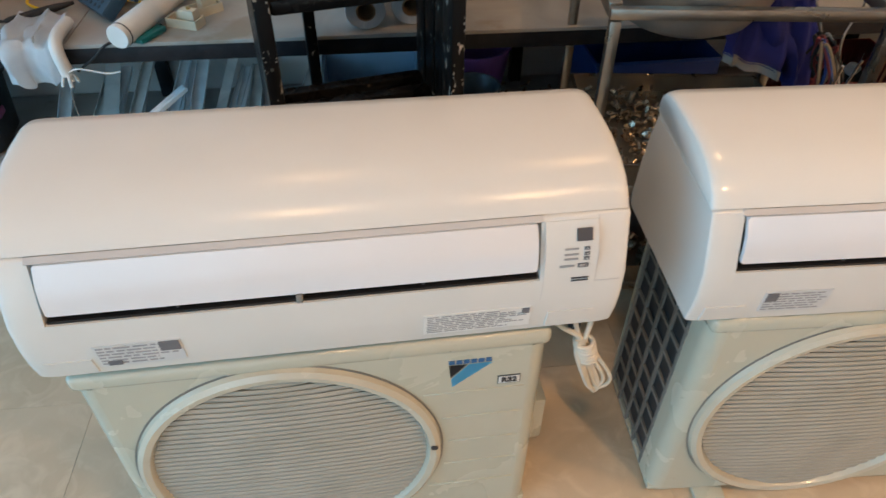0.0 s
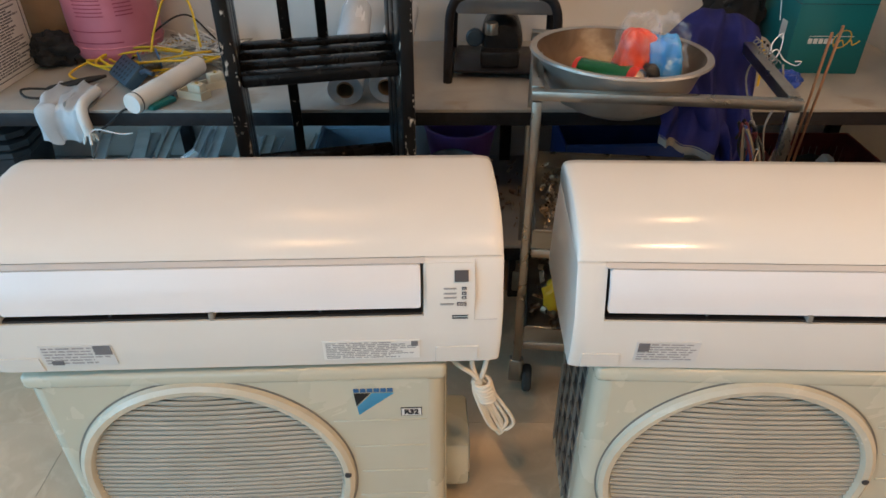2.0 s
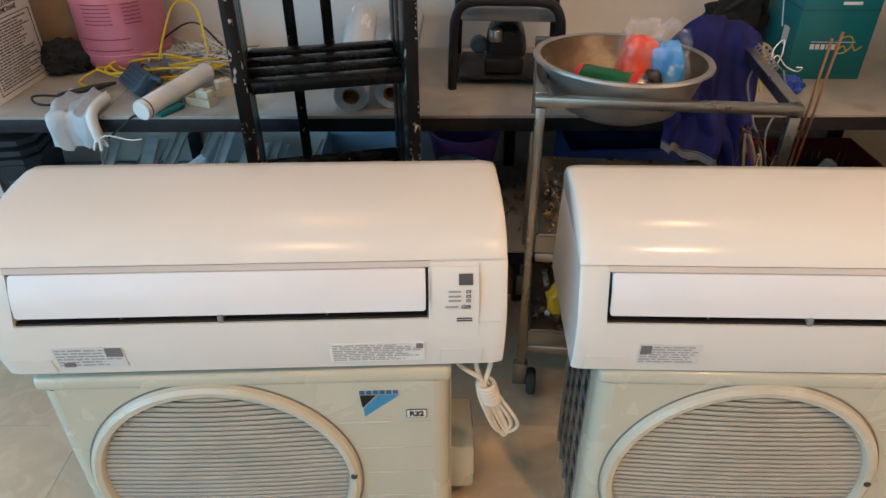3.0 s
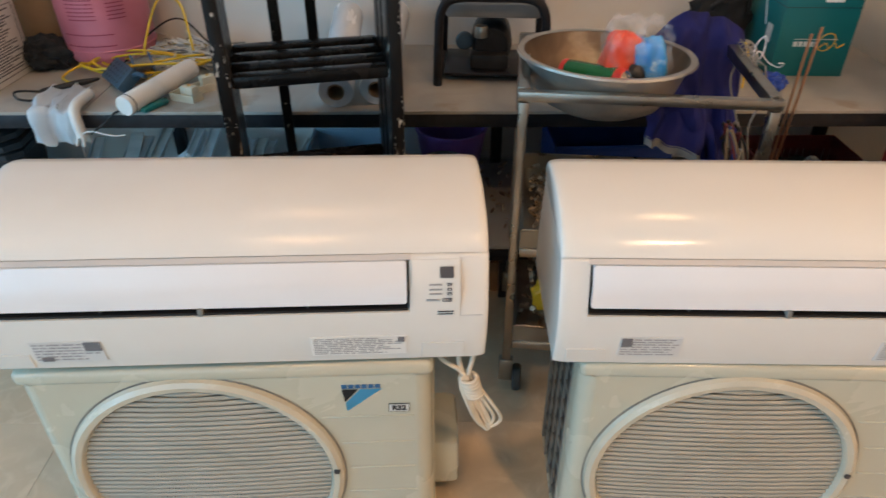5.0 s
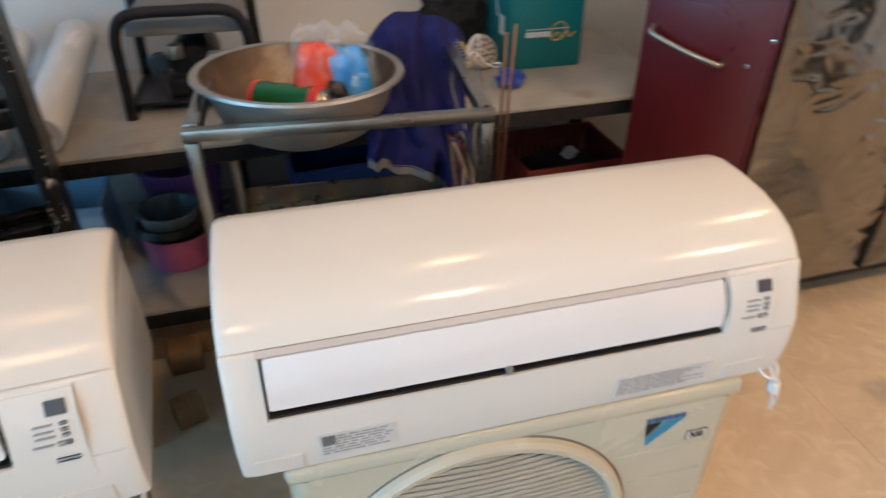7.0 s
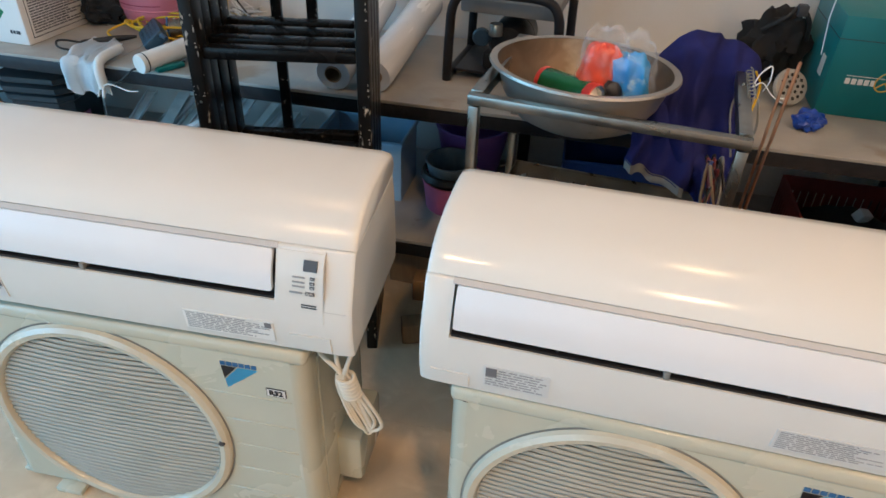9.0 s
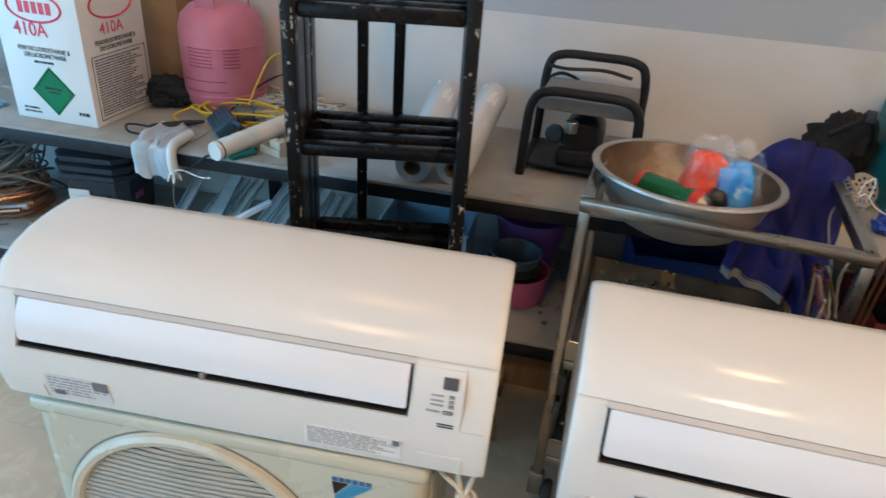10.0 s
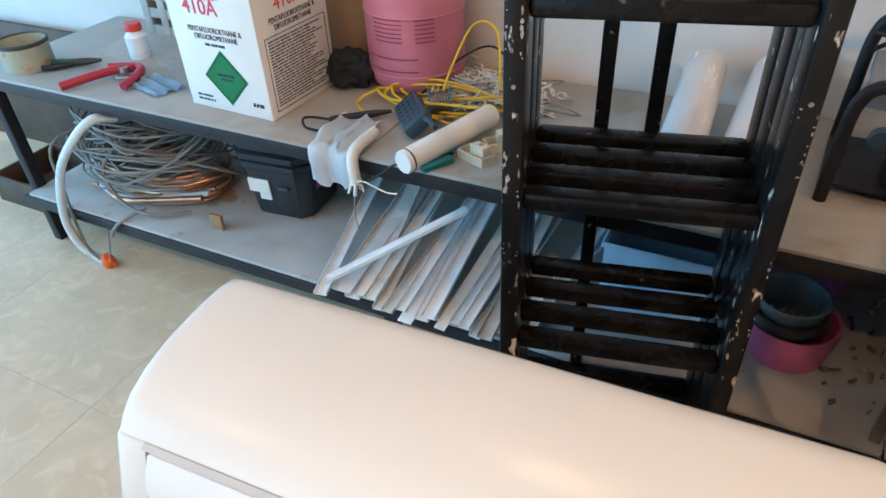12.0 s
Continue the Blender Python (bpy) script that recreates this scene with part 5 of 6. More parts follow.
def rag_fn(u, v):
    p = poly_at([(1.60, BZ + 0.012), (1.50, BZ + 0.010), (1.441, BZ + 0.006), (1.432, BZ - 0.03), (1.434, BZ - 0.085)], v)
    x = -0.755 + 0.115 * u + 0.01 * v
    n = noise.noise(Vector((u * 5, v * 4, 7)))
    hang = max(0, v - 0.55)
    return (x + n * 0.012, p.x - 0.012 * math.sin(u * 9) * (0.3 + hang) - 0.006, p.y + abs(n) * 0.015 * (v < 0.6) + hang * 0.05 * (abs(u - 0.4)) + 0.004 * math.sin(u * 14))


rag = thing("plastic_bag", "crumpled thin white plastic bag hanging over the bench edge", "plastic bag")
part("sheet", cloth("sheet", 26, 26, rag_fn, 0.001), "rag", rag)
br = thing("wire_sleeve", "white braided sleeve with frayed ends hanging off the bench", "cable sleeve")
part("sleeve", tube([(-0.628, 1.53, BZ + 0.018), (-0.628, 1.45, BZ + 0.016), (-0.625, 1.425, BZ - 0.005), (-0.618, 1.42, BZ - 0.055)], 0.0135, 12), "tube_white", br)
rg = random.Random(77)
for k in range(9):
    a = rg.uniform(0, 6.28)
    part("strand", tube([(-0.618 + 0.01 * math.cos(a), 1.42 + 0.01 * math.sin(a), BZ - 0.05), (-0.618 + 0.018 * math.cos(a), 1.415 + 0.016 * math.sin(a), BZ - 0.075)], 0.003, 5, per=2), "wire_white", br)
part("strand", tube([(-0.612, 1.412, BZ - 0.045), (-0.585, 1.405, BZ - 0.035), (-0.53, 1.40, BZ - 0.045), (-0.50, 1.40, BZ - 0.042)], 0.0018, 6), "wire_white", br)
part("strand", tube([(-0.62, 1.412, BZ - 0.07), (-0.625, 1.41, BZ - 0.14), (-0.615, 1.412, BZ - 0.20)], 0.0012, 5), "wire_grey", br)

tn = thing("paint_tin", "open printed tin with a scratched label on the bench corner", "tin", pose(-1.835, 1.545, BZ))
part("wall", lathe([(0, 0), (0.068, 0), (0.07, 0.003), (0.07, 0.075), (0.072, 0.078), (0.07, 0.081), (0.066, 0.078), (0.066, 0.006), (0, 0.006)], 40), "tin", tn)
part("rim", lathe([(0.0705, 0.072), (0.0735, 0.074), (0.0735, 0.082), (0.069, 0.084), (0.066, 0.08)], 40), "dark_grey", tn, "dark tin rim")

gp = thing("pliers", "pliers with dark green grips beside the tin", "pliers", pose(-1.70, 1.60, BZ + 0.012, 0, 0, 38))
for s in (-1, 1):
    part("grip", bm_tube(bmesh.new(), smooth_path([(-0.09, s * 0.022, 0), (-0.05, s * 0.02, 0), (0.0, s * 0.008, 0)], 5), 0.0085, 10), "green_tool" if s > 0 else "black", gp)
part("jaw", bm_tube(bmesh.new(), [(0.0, 0, 0), (0.03, 0, 0), (0.07, 0, 0)], 0.011, 8, taper=[1, 1, 0.4]), "dark_grey", gp)

rc = thing("pipe_cutter", "large red cutting pliers with spread handles", "cutting pliers", pose(-1.50, 1.60, BZ + 0.013, 0, 0, 0))
part("handle", tube([(-0.085, -0.15, 0.0), (-0.05, -0.085, 0.006), (-0.025, -0.02, 0.006), (0.01, 0.02, 0.004)], 0.012, 10), "crimson", rc)
part("handle", tube([(0.085, -0.085, 0.0), (0.075, -0.03, 0.004), (0.05, 0.015, 0.006), (0.01, 0.03, 0.004), (-0.06, 0.0, 0.003)], 0.012, 10), "crimson", rc)
part("pivot", lathe([(0, 0.014), (0.016, 0.014), (0.018, 0), (0, 0)], 18), "inox", rc)
part("spring", tube([(0.0, -0.03, 0.0), (0.02, -0.045, 0.0), (0.045, -0.03, 0.0)], 0.004, 8), "inox_dull", rc)

mk = thing("face_mask", "folded pale blue face mask on the bench", "face mask", pose(-1.35, 1.57, BZ + 0.002, 0, 0, -15))
part("sheet", cloth("sheet", 14, 10, lambda u, v: (0.15 * (u - 0.5), 0.09 * (v - 0.5), 0.006 + 0.006 * math.sin(v * 16) + 0.008 * noise.noise(Vector((u * 4, v * 4, 0)))), 0.0015), "mask_blue", mk)
bt = thing("small_bottle", "small clear bottle with a red cap", "bottle", pose(-1.575, 1.73, BZ))
part("body", lathe([(0, 0), (0.03, 0), (0.032, 0.004), (0.032, 0.065), (0.02, 0.08), (0.02, 0.084), (0, 0.084)], 24), "rag", bt)
part("cap", lathe([(0, 0.022), (0.023, 0.021), (0.025, 0.018), (0.025, 0), (0, 0)], 24, pose(0, 0, 0.082)), "red", bt, "red screw cap")
ob_ = thing("sealant_bottle", "orange-red plastic bottle standing by the carton", "bottle", pose(-1.262, 1.70, BZ))
part("body", lathe([(0, 0), (0.03, 0), (0.033, 0.006), (0.033, 0.13), (0.02, 0.15), (0.012, 0.155), (0.012, 0.175), (0, 0.175)], 24), "orange", ob_)
part("wrap", lathe([(0.0334, 0.04), (0.0338, 0.041), (0.0338, 0.085), (0.0334, 0.086)], 24), "label", ob_, "pale paper wrap")
fm = thing("plastic_sheet", "crumpled clear plastic wrapping on the bench", "plastic wrapping", pose(-1.50, 1.75, BZ + 0.004))
part("sheet", cloth("sheet", 24, 18, lambda u, v: (0.42 * (u - 0.5), 0.22 * (v - 0.5), 0.012 + 0.022 * abs(noise.noise(Vector((u * 6, v * 5, 4)))) + 0.01 * abs(noise.noise(Vector((u * 15, v * 12, 9))))), 0.0008), "film", fm).visible_shadow = False
rk = thing("cable_tray_cover", "grey plastic crate with square holes against the wall", "crate", pose(-1.56, 1.90, BZ))
for k in range(5):
    part("grid_bar", box(-0.16 + k * 0.072, -0.13 + k * 0.072, 0, 0.012, 0.0, 0.19, 0.002), "vent", rk)
for z in (0.0, 0.055, 0.11, 0.165):
    part("grid_bar", box(-0.16, 0.16, 0.002, 0.010, z, z + 0.03), "vent", rk)
part("back", box(-0.16, 0.16, 0.08, 0.09, 0, 0.195), "vent", rk)
for x in (-0.16, 0.152):
    part("side", box(x, x + 0.008, 0.012, 0.08, 0, 0.195), "vent", rk)

# ---- paper cartons and pouch ----
pc = thing("paper_carton", "teal carton with white and gold print on the bench", "carton", pose(1.233, 1.702, BZ, 0, 0, -2))
part("carton", box(0, 0.205, 0, 0.29, 0, 0.245, 0.003), "teal_box", pc)
part("lid_line", box(-0.0008, 0.2058, -0.0008, 0.2908, 0.19, 0.1915), "black_ink", pc)
bm = bmesh.new()
for k in range(5):
    bm_box(bm, 0.045 + k * 0.0145, 0.056 + k * 0.0145, -0.001, 0.0004, 0.085, 0.099)
part("print_bars", bm, "white_ink", pc, "white printed bars")
P = [(0.135 + 0.022 * math.cos(a) + 0.005 * math.sin(a), -0.001, 0.098 + 0.024 * math.sin(a)) for a in [2 * math.pi * i / 24 for i in range(24)]]
bm = bm_tube(bmesh.new(), P, 0.0016, 5, closed=True)
bm_tube(bm, smooth_path([(0.118, -0.001, 0.082), (0.135, -0.001, 0.095), (0.145, -0.001, 0.082), (0.16, -0.001, 0.095), (0.168, -0.001, 0.082), (0.185, -0.001, 0.094)], 5), 0.0016, 5)
part("print_curl", bm, "gold_ink", pc, "gold printed loop")
part("print_rule", box(0.045, 0.165, -0.0008, 0.0004, 0.1045, 0.106), "white_ink", pc)
part("print_bars", box(0.10, 0.15, -0.001, 0.0004, 0.205, 0.213), "white_ink", pc)
part("shipping_label", box(0.11, 0.175, 0.02, 0.06, 0.2445, 0.2458), "label", pc, "small white paper label")
part("strap", bm_tube(bmesh.new(), [(0.0, 0.14, 0.246), (-0.001, 0.14, 0.20), (-0.001, 0.10, 0.12)], 0.002, 6), "cord_white", pc)
part("side_label", box(-0.0012, 0.0004, 0.05, 0.085, 0.08, 0.13), "label", pc, "small white paper label")

ph = thing("tool_pouch", "black fabric pouch with a buckle strap against the wall", "pouch", pose(1.14, 1.915, BZ))
part("bag", crumple(0.085, 0.95, 0.75, 1.1, 51, 0.38, 4, 2.4), "fabric_black", ph).location = (0, 0, 0.10)
part("strap", tube([(-0.05, -0.05, 0.15), (0.0, -0.06, 0.19), (0.03, -0.045, 0.215), (0.06, -0.05, 0.18), (0.07, -0.04, 0.13)], 0.006, 8), "black", ph)
part("buckle", box(0.02, 0.045, -0.07, -0.045, 0.195, 0.225, 0.004), "dark_grey", ph)

vn = thing("vent_cover", "round grey plastic vent cover leaning on the carton", "vent cover", pose(1.17, 1.75, BZ + 0.042, 62, 0, 24))
part("disc", lathe([(0, 0.004), (0.03, 0.004), (0.045, 0.0), (0.047, 0.006), (0.044, 0.014), (0.028, 0.016), (0, 0.016)], 36), "vent", vn)
for r, n in ((0.015, 6), (0.03, 12)):
    for k in range(n):
        a = 2 * math.pi * k / n
        part("hole", lathe([(0, 0.0172), (0.0042, 0.0172), (0.0045, 0.015)], 10, pose(r * math.cos(a), r * math.sin(a), 0)), "black", vn)

# ---- on the low shelf ----
cl = thing("cable_coil", "heap of coiled grey cable and copper pipe on the low shelf", "cable coil", pose(-1.56, 1.685, SZ))
rg = random.Random(61)
for k in range(34):
    rx, ry = rg.uniform(0.14, 0.27), rg.uniform(0.11, 0.20)
    cx, cy, z0, ph_ = rg.uniform(-0.07, 0.07), rg.uniform(-0.06, 0.03), 0.06 + k * 0.0062 + rg.uniform(0, 0.04), rg.uniform(0, 6.28)
    tilt = rg.uniform(-0.7, 0.7)
    P = [(cx + rx * math.cos(a) + 0.022 * math.sin(3 * a + ph_), cy + ry * math.sin(a), z0 + tilt * ry * math.sin(a) + 0.02 * math.sin(2 * a + ph_)) for a in [2 * math.pi * i / 14 for i in range(14)]]
    part("cable_loop", bm_tube(bmesh.new(), smooth_path(P, 3, True), 0.0039, 6, closed=True), "wire_grey", cl)
for k in range(8):
    P = [(0.235 * math.cos(a) + rg.uniform(-0.01, 0.01), 0.15 * math.sin(a), 0.012 + k * 0.013 + 0.004 * math.sin(a)) for a in [2 * math.pi * i / 14 for i in range(14)]]
    part("pipe_loop", bm_tube(bmesh.new(), smooth_path(P, 3, True), 0.0075, 8, closed=True), "copper" if k % 2 else "copper_dull", cl, "copper pipe loop")
for k in range(3):
    part("pipe_end", tube([(-0.2 + 0.05 * k, -0.14 - 0.012 * k, 0.015 + 0.012 * k), (0.0, -0.16 - 0.015 * k, 0.03), (0.25, -0.05 - 0.03 * k, 0.05)], 0.009, 10, per=5), "copper" if k != 1 else "hose", cl)
part("stray_cable", tube([(-0.16, -0.05, 0.22), (-0.20, -0.22, 0.20), (-0.19, -0.25, 0.05), (-0.165, -0.27, -0.13), (-0.12, -0.27, -0.185)], 0.005, 8), "wire_grey", cl)
part("stray_cable", tube([(0.05, -0.16, 0.24), (-0.03, -0.20, 0.14), (0.03, -0.22, 0.05), (0.14, -0.21, 0.02), (0.22, -0.14, 0.012)], 0.005, 8), "wire_grey", cl)
part("stray_cable", tube([(0.10, -0.20, 0.03), (0.06, -0.245, 0.012), (0.02, -0.265, -0.02), (-0.01, -0.27, -0.06)], 0.006, 8), "wire_grey", cl)

hs = thing("drain_hose", "milky white hose drooping to the floor with an orange fitting", "hose")
part("hose", tube([(-1.47, 1.50, 0.535), (-1.49, 1.44, 0.55), (-1.555, 1.405, 0.49), (-1.655, 1.395, 0.375), (-1.735, 1.395, 0.205), (-1.745, 1.405, 0.09), (-1.705, 1.42, 0.03), (-1.665, 1.425, 0.018)], 0.013, 12), "hose", hs)
part("fitting", crumple(0.028, 0.8, 0.7, 1.1, 71, 0.45, 3), "orange", hs, "orange plastic fitting").location = (-1.655, 1.425, 0.022)
part("lead", tube([(-1.60, 1.44, 0.19), (-1.615, 1.425, 0.10), (-1.645, 1.425, 0.03)], 0.003, 6), "wire_grey", hs)

tl = thing("tool_case", "black ribbed plastic tool case with white stickers on the low shelf", "tool case", pose(-1.085, 1.745, SZ, 0, 0, 6))


def case_ring(hx, hy, z, cut=0.3):
    """An eight-sided section with clipped corners."""
    a, b = hx * (1 - cut), hy * (1 - cut)
    return [(-a, -hy, z), (a, -hy, z), (hx, -b, z), (hx, b, z), (a, hy, z), (-a, hy, z), (-hx, b, z), (-hx, -b, z)]


part("body", loft([case_ring(0.092, 0.092, 0.0), case_ring(0.100, 0.100, 0.012), case_ring(0.112, 0.112, 0.165)]), "toolbox", tl)
for z, e in ((0.166, 0.121), (0.196, 0.126), (0.226, 0.121)):
    part("lid", loft([case_ring(e - 0.006, e - 0.006, z), case_ring(e, e, z + 0.006), case_ring(e, e, z + 0.022), case_ring(e - 0.008, e - 0.008, z + 0.0285)]), "toolbox", tl)
part("sticker", box(-0.082, -0.012, -0.1135, -0.1075, 0.088, 0.132), "label", tl, "white paper sticker")
part("sticker", box(-0.052, -0.014, -0.1085, -0.1035, 0.062, 0.084), "label", tl, "white paper sticker")
part("latch", box(0.018, 0.055, -0.118, -0.104, 0.105, 0.118, 0.004), "dark_grey", tl)
part("tag", box(0.1065, 0.1125, -0.05, -0.005, 0.088, 0.108, 0.002), "pink_pot", tl, "small pink tag")
for x in (-0.05, 0.05):
    part("lid_stud", lathe([(0, 0.012), (0.012, 0.009), (0.014, 0), (0, 0)], 14, pose(x, -0.06, 0.2545)), "dark_grey", tl)
solo("wood_chip", box(-0.022, 0.022, -0.006, 0.006, 0, 0.05, 0.002), "kraft", "short brown offcut standing on the low shelf", "offcut", pose(-1.21, 1.52, SZ))

def channel(a, b, w, mat, group="metal strips on the low shelf", lip=True):
    """A thin U-shaped strip from a to b."""
    a, b = Vector(a), Vector(b)
    d = b - a
    L = d.length
    ob = thing("metal_strip", "pale aluminium strip lying across the low shelf" if mat == "alu" else "grey plastic trunking strip lying across the low shelf", "strip",
               Matrix.Translation(a) @ d.to_track_quat("Y", "Z").to_matrix().to_4x4(), group=group)
    bm = bmesh.new()
    bm_box(bm, -w / 2, w / 2, 0, L, 0, 0.0016)
    if lip:
        bm_box(bm, -w / 2, -w / 2 + 0.0016, 0, L, 0.0016, 0.010)
        bm_box(bm, w / 2 - 0.0016, w / 2, 0, L, 0.0016, 0.010)
    part("strip", bm, mat, ob)
    return ob


rg = random.Random(90)
n = 17
for k in range(n):
    f = k / (n - 1)
    x0 = -0.745 + 0.44 * f + rg.uniform(-0.008, 0.008)
    x1 = x0 - 0.06 + 0.10 * f + rg.uniform(-0.05, 0.05)
    y0 = 1.405 - rg.uniform(0, 0.035) + 0.01 * (k % 3)
    z0 = SZ + 0.003 + 0.0105 * (k % 3) + 0.004
    channel((x0, y0, z0), (x1, 1.93, z0 + rg.uniform(0.06, 0.14)), rg.uniform(0.026, 0.042), "alu" if rg.random() < 0.55 else "alu_grey", lip=rg.random() < 0.7)
channel((-0.735, 1.40, SZ + 0.045), (-0.44, 1.62, SZ + 0.20), 0.024, "alu")
channel((-0.27, 1.43, SZ + 0.01), (-0.10, 1.95, SZ + 0.08), 0.03, "alu")
channel((-0.22, 1.44, SZ + 0.012), (-0.14, 1.95, SZ + 0.10), 0.03, "alu_grey")

bb = thing("storage_tub", "pale blue plastic tub on the low shelf", "tub", pose(0.03, 1.72, SZ))
bm = bmesh.new()
for (x0, x1, y0, y1) in ((-0.13, 0.13, -0.09, -0.085), (-0.13, 0.13, 0.085, 0.09), (-0.13, -0.125, -0.085, 0.085), (0.125, 0.13, -0.085, 0.085)):
    bm_box(bm, x0, x1, y0, y1, 0.004, 0.19)
bm_box(bm, -0.13, 0.13, -0.09, 0.09, 0, 0.004)
part("wall", bm, "bin_blue", bb)
part("lip", bm_tube(bmesh.new(), [(-0.133, -0.093, 0.19), (0.133, -0.093, 0.19), (0.133, 0.093, 0.19), (-0.133, 0.093, 0.19)], 0.007, 8, closed=True), "bin_blue", bb)


def pot(name, label, m, prof, mat):
    t = thing(name, label, "pot", m)
    part("wall", lathe(prof, 40), mat, t)
    return t


pot("plastic_pail", "purple plastic pail at the back of the low shelf", pose(0.33, 1.875, SZ), [(0, 0), (0.085, 0), (0.115, 0.17), (0.119, 0.172), (0.119, 0.18), (0.111, 0.18), (0.082, 0.004), (0, 0.004)], "purple")
pot("plastic_basin", "mauve-pink plastic basin holding a smaller tin", pose(0.318, 1.665, SZ), [(0, 0), (0.085, 0), (0.094, 0.085), (0.097, 0.087), (0.097, 0.093), (0.09, 0.092), (0.082, 0.004), (0, 0.004)], "pink_pot")
pot("enamel_tin", "dented grey-blue metal bowl standing in the pink basin", pose(0.305, 1.668, SZ + 0.004), [(0, 0), (0.045, 0), (0.066, 0.10), (0.074, 0.137), (0.078, 0.140), (0.078, 0.145), (0.072, 0.144), (0.060, 0.10), (0.042, 0.045), (0, 0.045)], "teal_tin")
pot("rubber_ring", "black rubber ring lying round the metal bowl", pose(0.302, 1.662, SZ + 0.090), [(0.068, 0.0), (0.080, 0.0), (0.086, 0.012), (0.080, 0.028), (0.0705, 0.028)], "black")
solo("shelf_debris", scraps(0.40, 0.62, 1.52, 1.9, SZ + 0.008, 45, 15, 0.012), "scrap", "scattered small metal scraps on the low shelf", "metal scraps", kind="stuff")
solo("tin_contents", scraps(0.27, 0.34, 1.635, 1.70, SZ + 0.056, 50, 16, 0.010), "scrap", "small metal parts in the tin", "metal parts", kind="stuff")

cr = thing("plastic_crate", "dark red plastic crate with slotted walls on the low shelf", "crate", pose(1.28, 1.62, SZ))
part("floor_plate", box(0, 0.33, 0, 0.28, 0, 0.004), "crate", cr)
for nm, (x0, x1, y0, y1) in (("front_wall", (0, 0.33, 0, 0.006)), ("back_wall", (0, 0.33, 0.274, 0.28)), ("side_wall", (0, 0.006, 0.006, 0.274)), ("side_wall", (0.324, 0.33, 0.006, 0.274))):
    b2 = bmesh.new()
    bm_box(b2, x0, x1, y0, y1, 0.0045, 0.03)
    bm_box(b2, x0, x1, y0, y1, 0.085, 0.13)
    L = max(x1 - x0, y1 - y0)
    for k in range(int(L / 0.022)):
        o = k * 0.0222
        if x1 - x0 > y1 - y0:
            bm_box(b2, x0 + o, x0 + o + 0.017, y0, y1, 0.03, 0.085)
        else:
            bm_box(b2, x0, x1, y0 + o, y0 + o + 0.017, 0.03, 0.085)
    part(nm, b2, "crate", cr)
wh = thing("white_fitting", "small white plastic fitting lying in the crate", "fitting", pose(1.47, 1.75, SZ + 0.10, 20, 15, 30))
part("block", box(-0.02, 0.02, -0.016, 0.016, -0.022, 0.022, 0.005), "carton", wh)
fb = thing("filter_block", "dark brown folded cloth filling the crate", "cloth", pose(1.44, 1.76, SZ + 0.05))
part("cloth", crumple(0.12, 1.1, 0.9, 0.42, 81, 0.25), "fabric_black", fb)

# ---- wheeled stainless cabinet ----
cb = thing("wheeled_cabinet", "wheeled stainless cabinet in crinkled film with a red door open", "cabinet")


def crinkle():
    m = material("crinkled_stainless", (0.25, 0.225, 0.19), (0.17, 0.15, 0.12), 0.20, 0.95, scale=4, bump=0.0)
    nt = m.node_tree
    N, L = nt.nodes.new, nt.links.new
    tc = N("ShaderNodeTexCoord")
    n = N("ShaderNodeTexNoise")
    n.inputs["Scale"].default_value, n.inputs["Detail"].default_value, n.inputs["Distortion"].default_value = 3.6, 2.5, 0.5
    L(tc.outputs["Object"], n.inputs["Vector"])
    b = nt.nodes["Principled BSDF"]
    bp = N("ShaderNodeBump")
    bp.inputs["Strength"].default_value, bp.inputs["Distance"].default_value = 0.5, 0.04
    L(n.outputs["Fac"], bp.inputs["Height"])
    # the loose film over the steel: sharp folds that catch the light
    mp = N("ShaderNodeMapping")
    mp.inputs["Rotation"].default_value = (0, 0.6, 0)
    mp.inputs["Scale"].default_value = (1.0, 1.0, 1.9)
    L(tc.outputs["Object"], mp.inputs["Vector"])
    f = N("ShaderNodeTexNoise")
    f.noise_type = "RIDGED_MULTIFRACTAL"
    f.inputs["Scale"].default_value, f.inputs["Detail"].default_value, f.inputs["Distortion"].default_value = 8.0, 4, 0.8
    L(mp.outputs["Vector"], f.inputs["Vector"])
    bf = N("ShaderNodeBump")
    bf.inputs["Strength"].default_value, bf.inputs["Distance"].default_value = 0.7, 0.010
    L(f.outputs["Fac"], bf.inputs["Height"])
    L(bp.outputs["Normal"], bf.inputs["Normal"])
    L(bf.outputs["Normal"], b.inputs["Coat Normal"])
    L(bf.outputs["Normal"], b.inputs["Normal"])
    b.inputs["Coat Weight"].default_value, b.inputs["Coat Roughness"].default_value, b.inputs["Coat IOR"].default_value = 1.0, 0.08, 1.6
    return m


M["crinkle"] = crinkle()
part("body", box(1.665, 2.56, 1.235, 1.70, 0.105, 1.25, 0.004), "inox_dull", cb)
for x0, x1 in ((1.668, 2.150), (2.158, 2.557)):
    part("door", box(x0, x1, 1.216, 1.2345, 0.11, 1.245, 0.004), "crinkle", cb, "stainless door with crinkled film")
part("gasket", box(2.151, 2.157, 1.212, 1.2348, 0.11, 1.245), "black", cb, "black strip between the doors")
lt = part("latch", box(2.13, 2.185, 1.200, 1.2155, 0.43, 0.475, 0.004), "copper_dull", cb, "rusty latch")
part("latch_knob", lathe([(0, 0.014), (0.01, 0.012), (0.012, 0), (0, 0)], 14, pose(2.172, 1.200, 0.45, 90)), "copper_dull", lt)
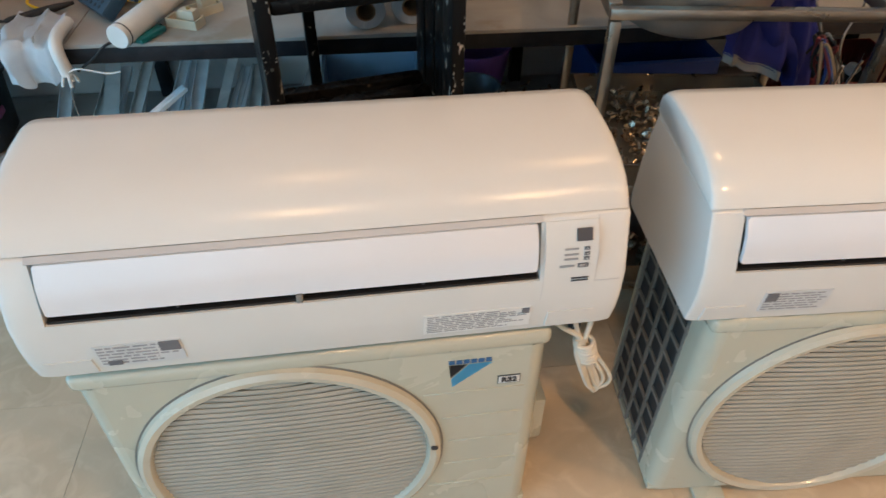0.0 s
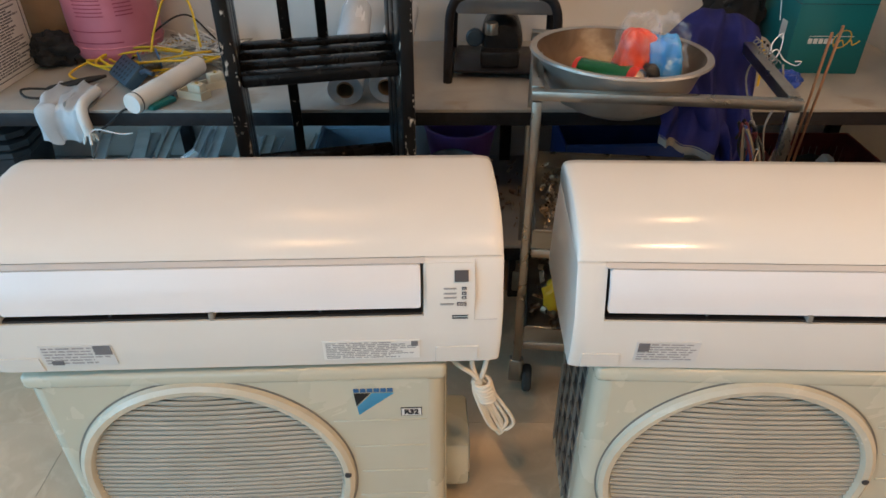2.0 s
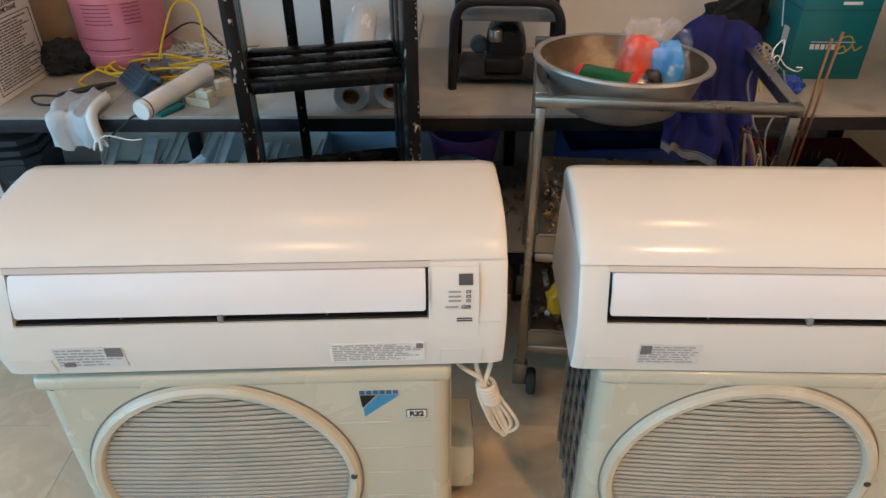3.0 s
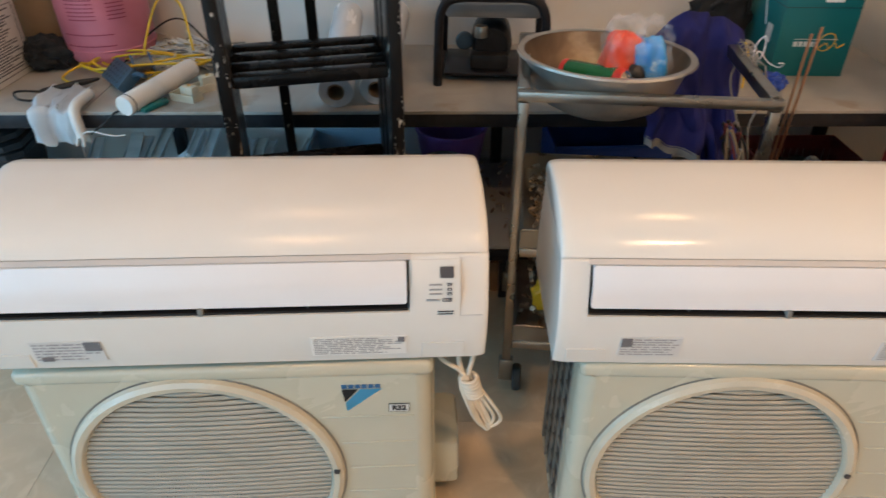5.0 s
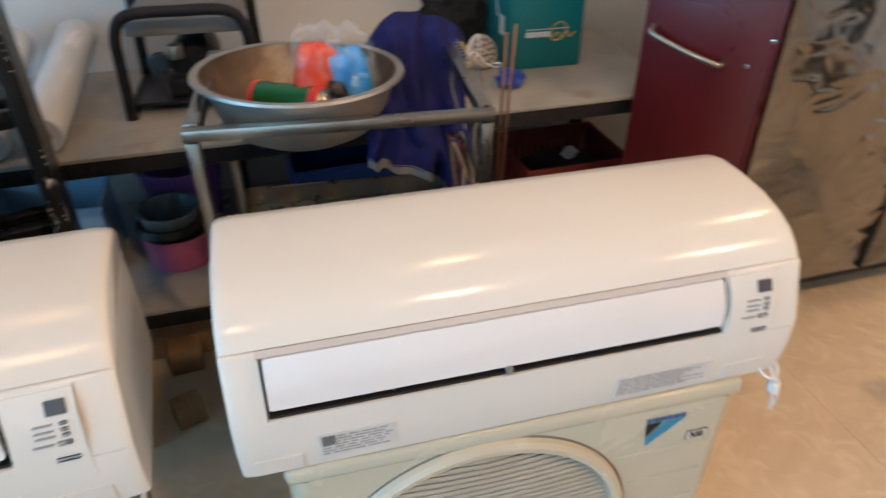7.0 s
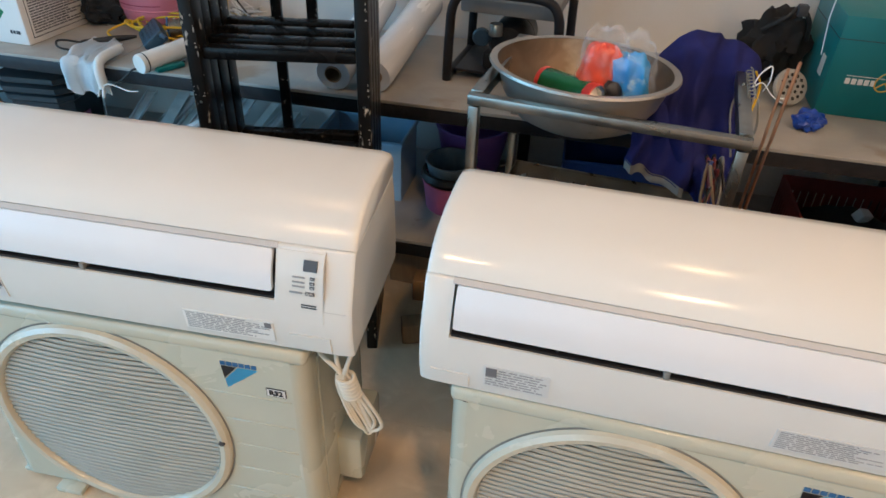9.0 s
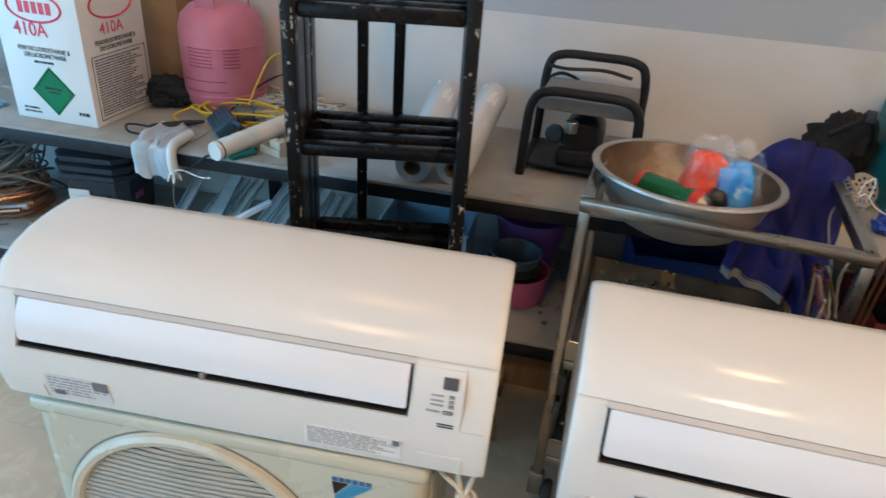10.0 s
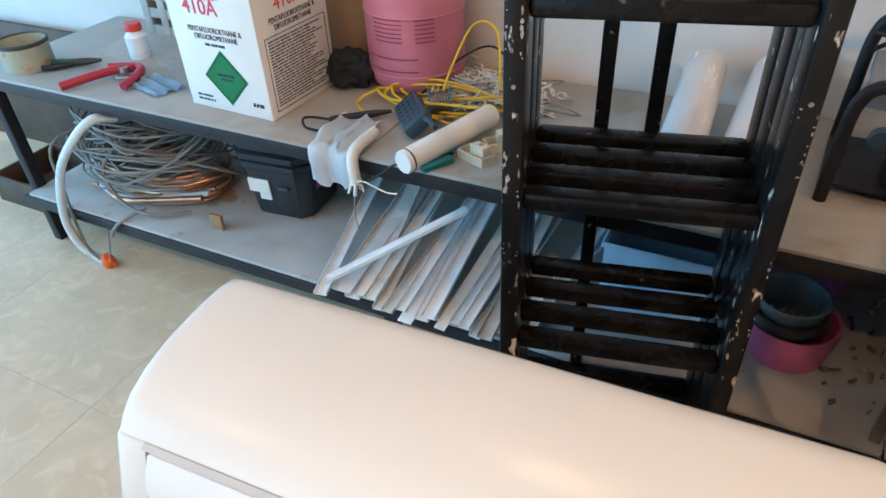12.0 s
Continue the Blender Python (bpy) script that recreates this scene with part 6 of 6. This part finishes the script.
for x in (1.75, 2.48):
    for y in (1.30, 1.64):
        cs = part("caster", box(x - 0.02, x + 0.02, y - 0.02, y + 0.02, 0.06, 0.1045, 0.004), "inox_dull", cb)
        part("wheel", lathe([(0, -0.018), (0.05, -0.018), (0.056, -0.011), (0.056, 0.011), (0.05, 0.018), (0, 0.018)], 28, pose(x + 0.04, y - 0.03, 0.056, 0, 90, 0)), "rubber", cs, "grey rubber wheel")
part("bottom_edge", box(1.665, 2.56, 1.218, 1.236, 0.09, 0.1045, 0.002), "black", cb)
rd = part("red_door", box(0, 0.285, -0.012, 0.012, 0.12, 1.24, 0.004), "wine", cb, "wine red painted door leaf")
rd.matrix_basis = pose(1.455, 1.425, 0, 0, 0, -44)
hd = part("handle", tube([(0.02, 0.0, 0.80), (0.022, -0.03, 0.80), (0.03, -0.045, 0.79), (0.10, -0.047, 0.765), (0.17, -0.045, 0.745), (0.185, -0.03, 0.742), (0.19, 0, 0.742)], 0.007, 10), "inox_dull", rd, "bent steel handle")
part("edge_trim", box(0.278, 0.288, -0.014, 0.014, 0.12, 1.24, 0.003), "wine", rd)
for x, z in ((0.235, 0.74), (0.275, 0.80)):
    part("screw", lathe([(0, 0.003), (0.005, 0.002), (0.006, 0)], 10, pose(x, -0.012, z, 90)), "chrome", rd)
for x in (2.36, 2.43):
    part("cap", lathe([(0, 0.003), (0.010, 0.002), (0.011, 0)], 14, pose(x, 1.216, 0.165, 90)), "label", cb, "round white cap")

bc = thing("gas_cylinder", "tall blue gas cylinder strapped beside the cabinet", "gas cylinder", pose(2.735, 1.34, 0))
part("shell", lathe([(0, 0.03), (0.062, 0.03), (0.075, 0.045), (0.076, 0.95), (0.06, 1.05), (0.025, 1.10), (0, 1.10)], 40), "blue_cyl", bc)
part("band", lathe([(0.0765, 0.25), (0.0785, 0.252), (0.0785, 0.262), (0.0765, 0.264)], 40), "copper_dull", bc)
for k in range(4):
    a = radians(45 + 90 * k)
    part("foot", lathe([(0, 0.0), (0.016, 0.0), (0.018, 0.01), (0.012, 0.03), (0, 0.032)], 14, pose(0.055 * math.cos(a), 0.055 * math.sin(a), 0)), "inox_dull", bc)
gh = thing("gas_hose", "orange and dark rubber hose looped by the blue cylinder", "hose")
part("hose", tube([(2.70, 1.25, 0.52), (2.76, 1.20, 0.45), (2.86, 1.17, 0.36), (3.0, 1.18, 0.33)], 0.010, 10), "orange", gh)
part("hose", tube([(2.62, 1.24, 0.19), (2.72, 1.235, 0.14), (2.84, 1.24, 0.13), (2.95, 1.22, 0.18), (3.0, 1.20, 0.33)], 0.012, 10), "rubber", gh)

# ---- chrome chair, only its side frame comes into view ----
cc = thing("tube_chair", "chrome tube chair with a black padded seat on the floor", "chair", pose(2.02, 0.655, 0))
for y in (0.0, -0.42):
    part("side_frame", tube([(0.42, y, 0.012), (0.10, y, 0.012), (0.03, y, 0.013), (0.0, y, 0.035), (0.005, y, 0.08), (0.05, y, 0.24), (0.09, y, 0.40), (0.12, y, 0.43), (0.30, y, 0.43), (0.44, y, 0.46), (0.50, y, 0.62), (0.54, y, 0.82)], 0.0105, 12), "chrome", cc)
part("cross_bar", rod((0.02, 0.0, 0.012), (0.02, -0.42, 0.012), 0.0105, 12), "chrome", cc)
part("seat", box(0.09, 0.47, -0.41, -0.01, 0.441, 0.485, 0.016, 3), "fabric_black", cc, "black padded seat")
part("backrest", box(0.49, 0.53, -0.41, -0.01, 0.60, 0.84, 0.014, 3), "fabric_black", cc, "black padded backrest")

# ---- wooden blocks under the bench front ----
for x, y, yaw, s in ((0.29, 1.46, 4, 1.0), (0.30, 1.27, 20, 0.85)):
    wb = thing("wood_block", "raw wooden block on the floor by the bench", "wood block", pose(x, y, 0, 0, 0, yaw) @ Matrix.Scale(s, 4), group="wooden blocks on the floor")
    part("block", box(-0.04, 0.04, -0.03, 0.03, 0, 0.075, 0.004), "wood", wb)
wp = thing("wood_batten", "raw wooden batten lying under the low shelf", "batten", pose(0.32, 1.52, 0.0, 0, 0, -2))
part("batten", box(-0.16, 0.20, -0.02, 0.02, 0.0, 0.11, 0.004), "wood", wp)

# added board: brown wood plus the shadow under the bench end, in its colour
solo("plywood_board", box(-3.30, -1.72, 1.955, 1.975, 0.0, 0.54, 0.003), "junk", "dark brown board for the wood and shade behind the bench leg", "board", pose(0, 0, 0))
jb = thing("junk_crate", "low dark wooden crate under the bench end", "crate", pose(-2.22, 1.70, 0))
part("floor_board", box(-0.18, 0.18, -0.14, 0.14, 0.0, 0.012), "junk", jb)
for y in (-0.14, 0.128):
    part("side_board", box(-0.18, 0.18, y, y + 0.012, 0.0125, 0.11, 0.002), "junk", jb)
for x in (-0.18, 0.168):
    part("end_board", box(x, x + 0.012, -0.1275, 0.1275, 0.0125, 0.11, 0.002), "junk", jb)

# ---- floor tiles ----
TS, J = 0.6, 0.0008
bm = box(J / 2, TS - J / 2, J / 2, TS - J / 2, -0.0014, 0.0)
bmesh.ops.bevel(bm, geom=[e for e in bm.edges if all(abs(v.co.z) < 1e-6 for v in e.verts)], offset=0.0002, segments=1, affect="EDGES")
tile_mesh = mesh_of("tile", bm, "tile", flat=True)
for i in range(-7, 8):
    for j in range(-6, 4):
        x, y = -0.02 + i * TS, 0.37 + j * TS
        if x + TS > XE or x < XW or y < YS or y + TS > YN + 0.6:
            continue
        t = new("tile", tile_mesh)
        t.matrix_world = pose(x, y, 0)
        t.parent = floor
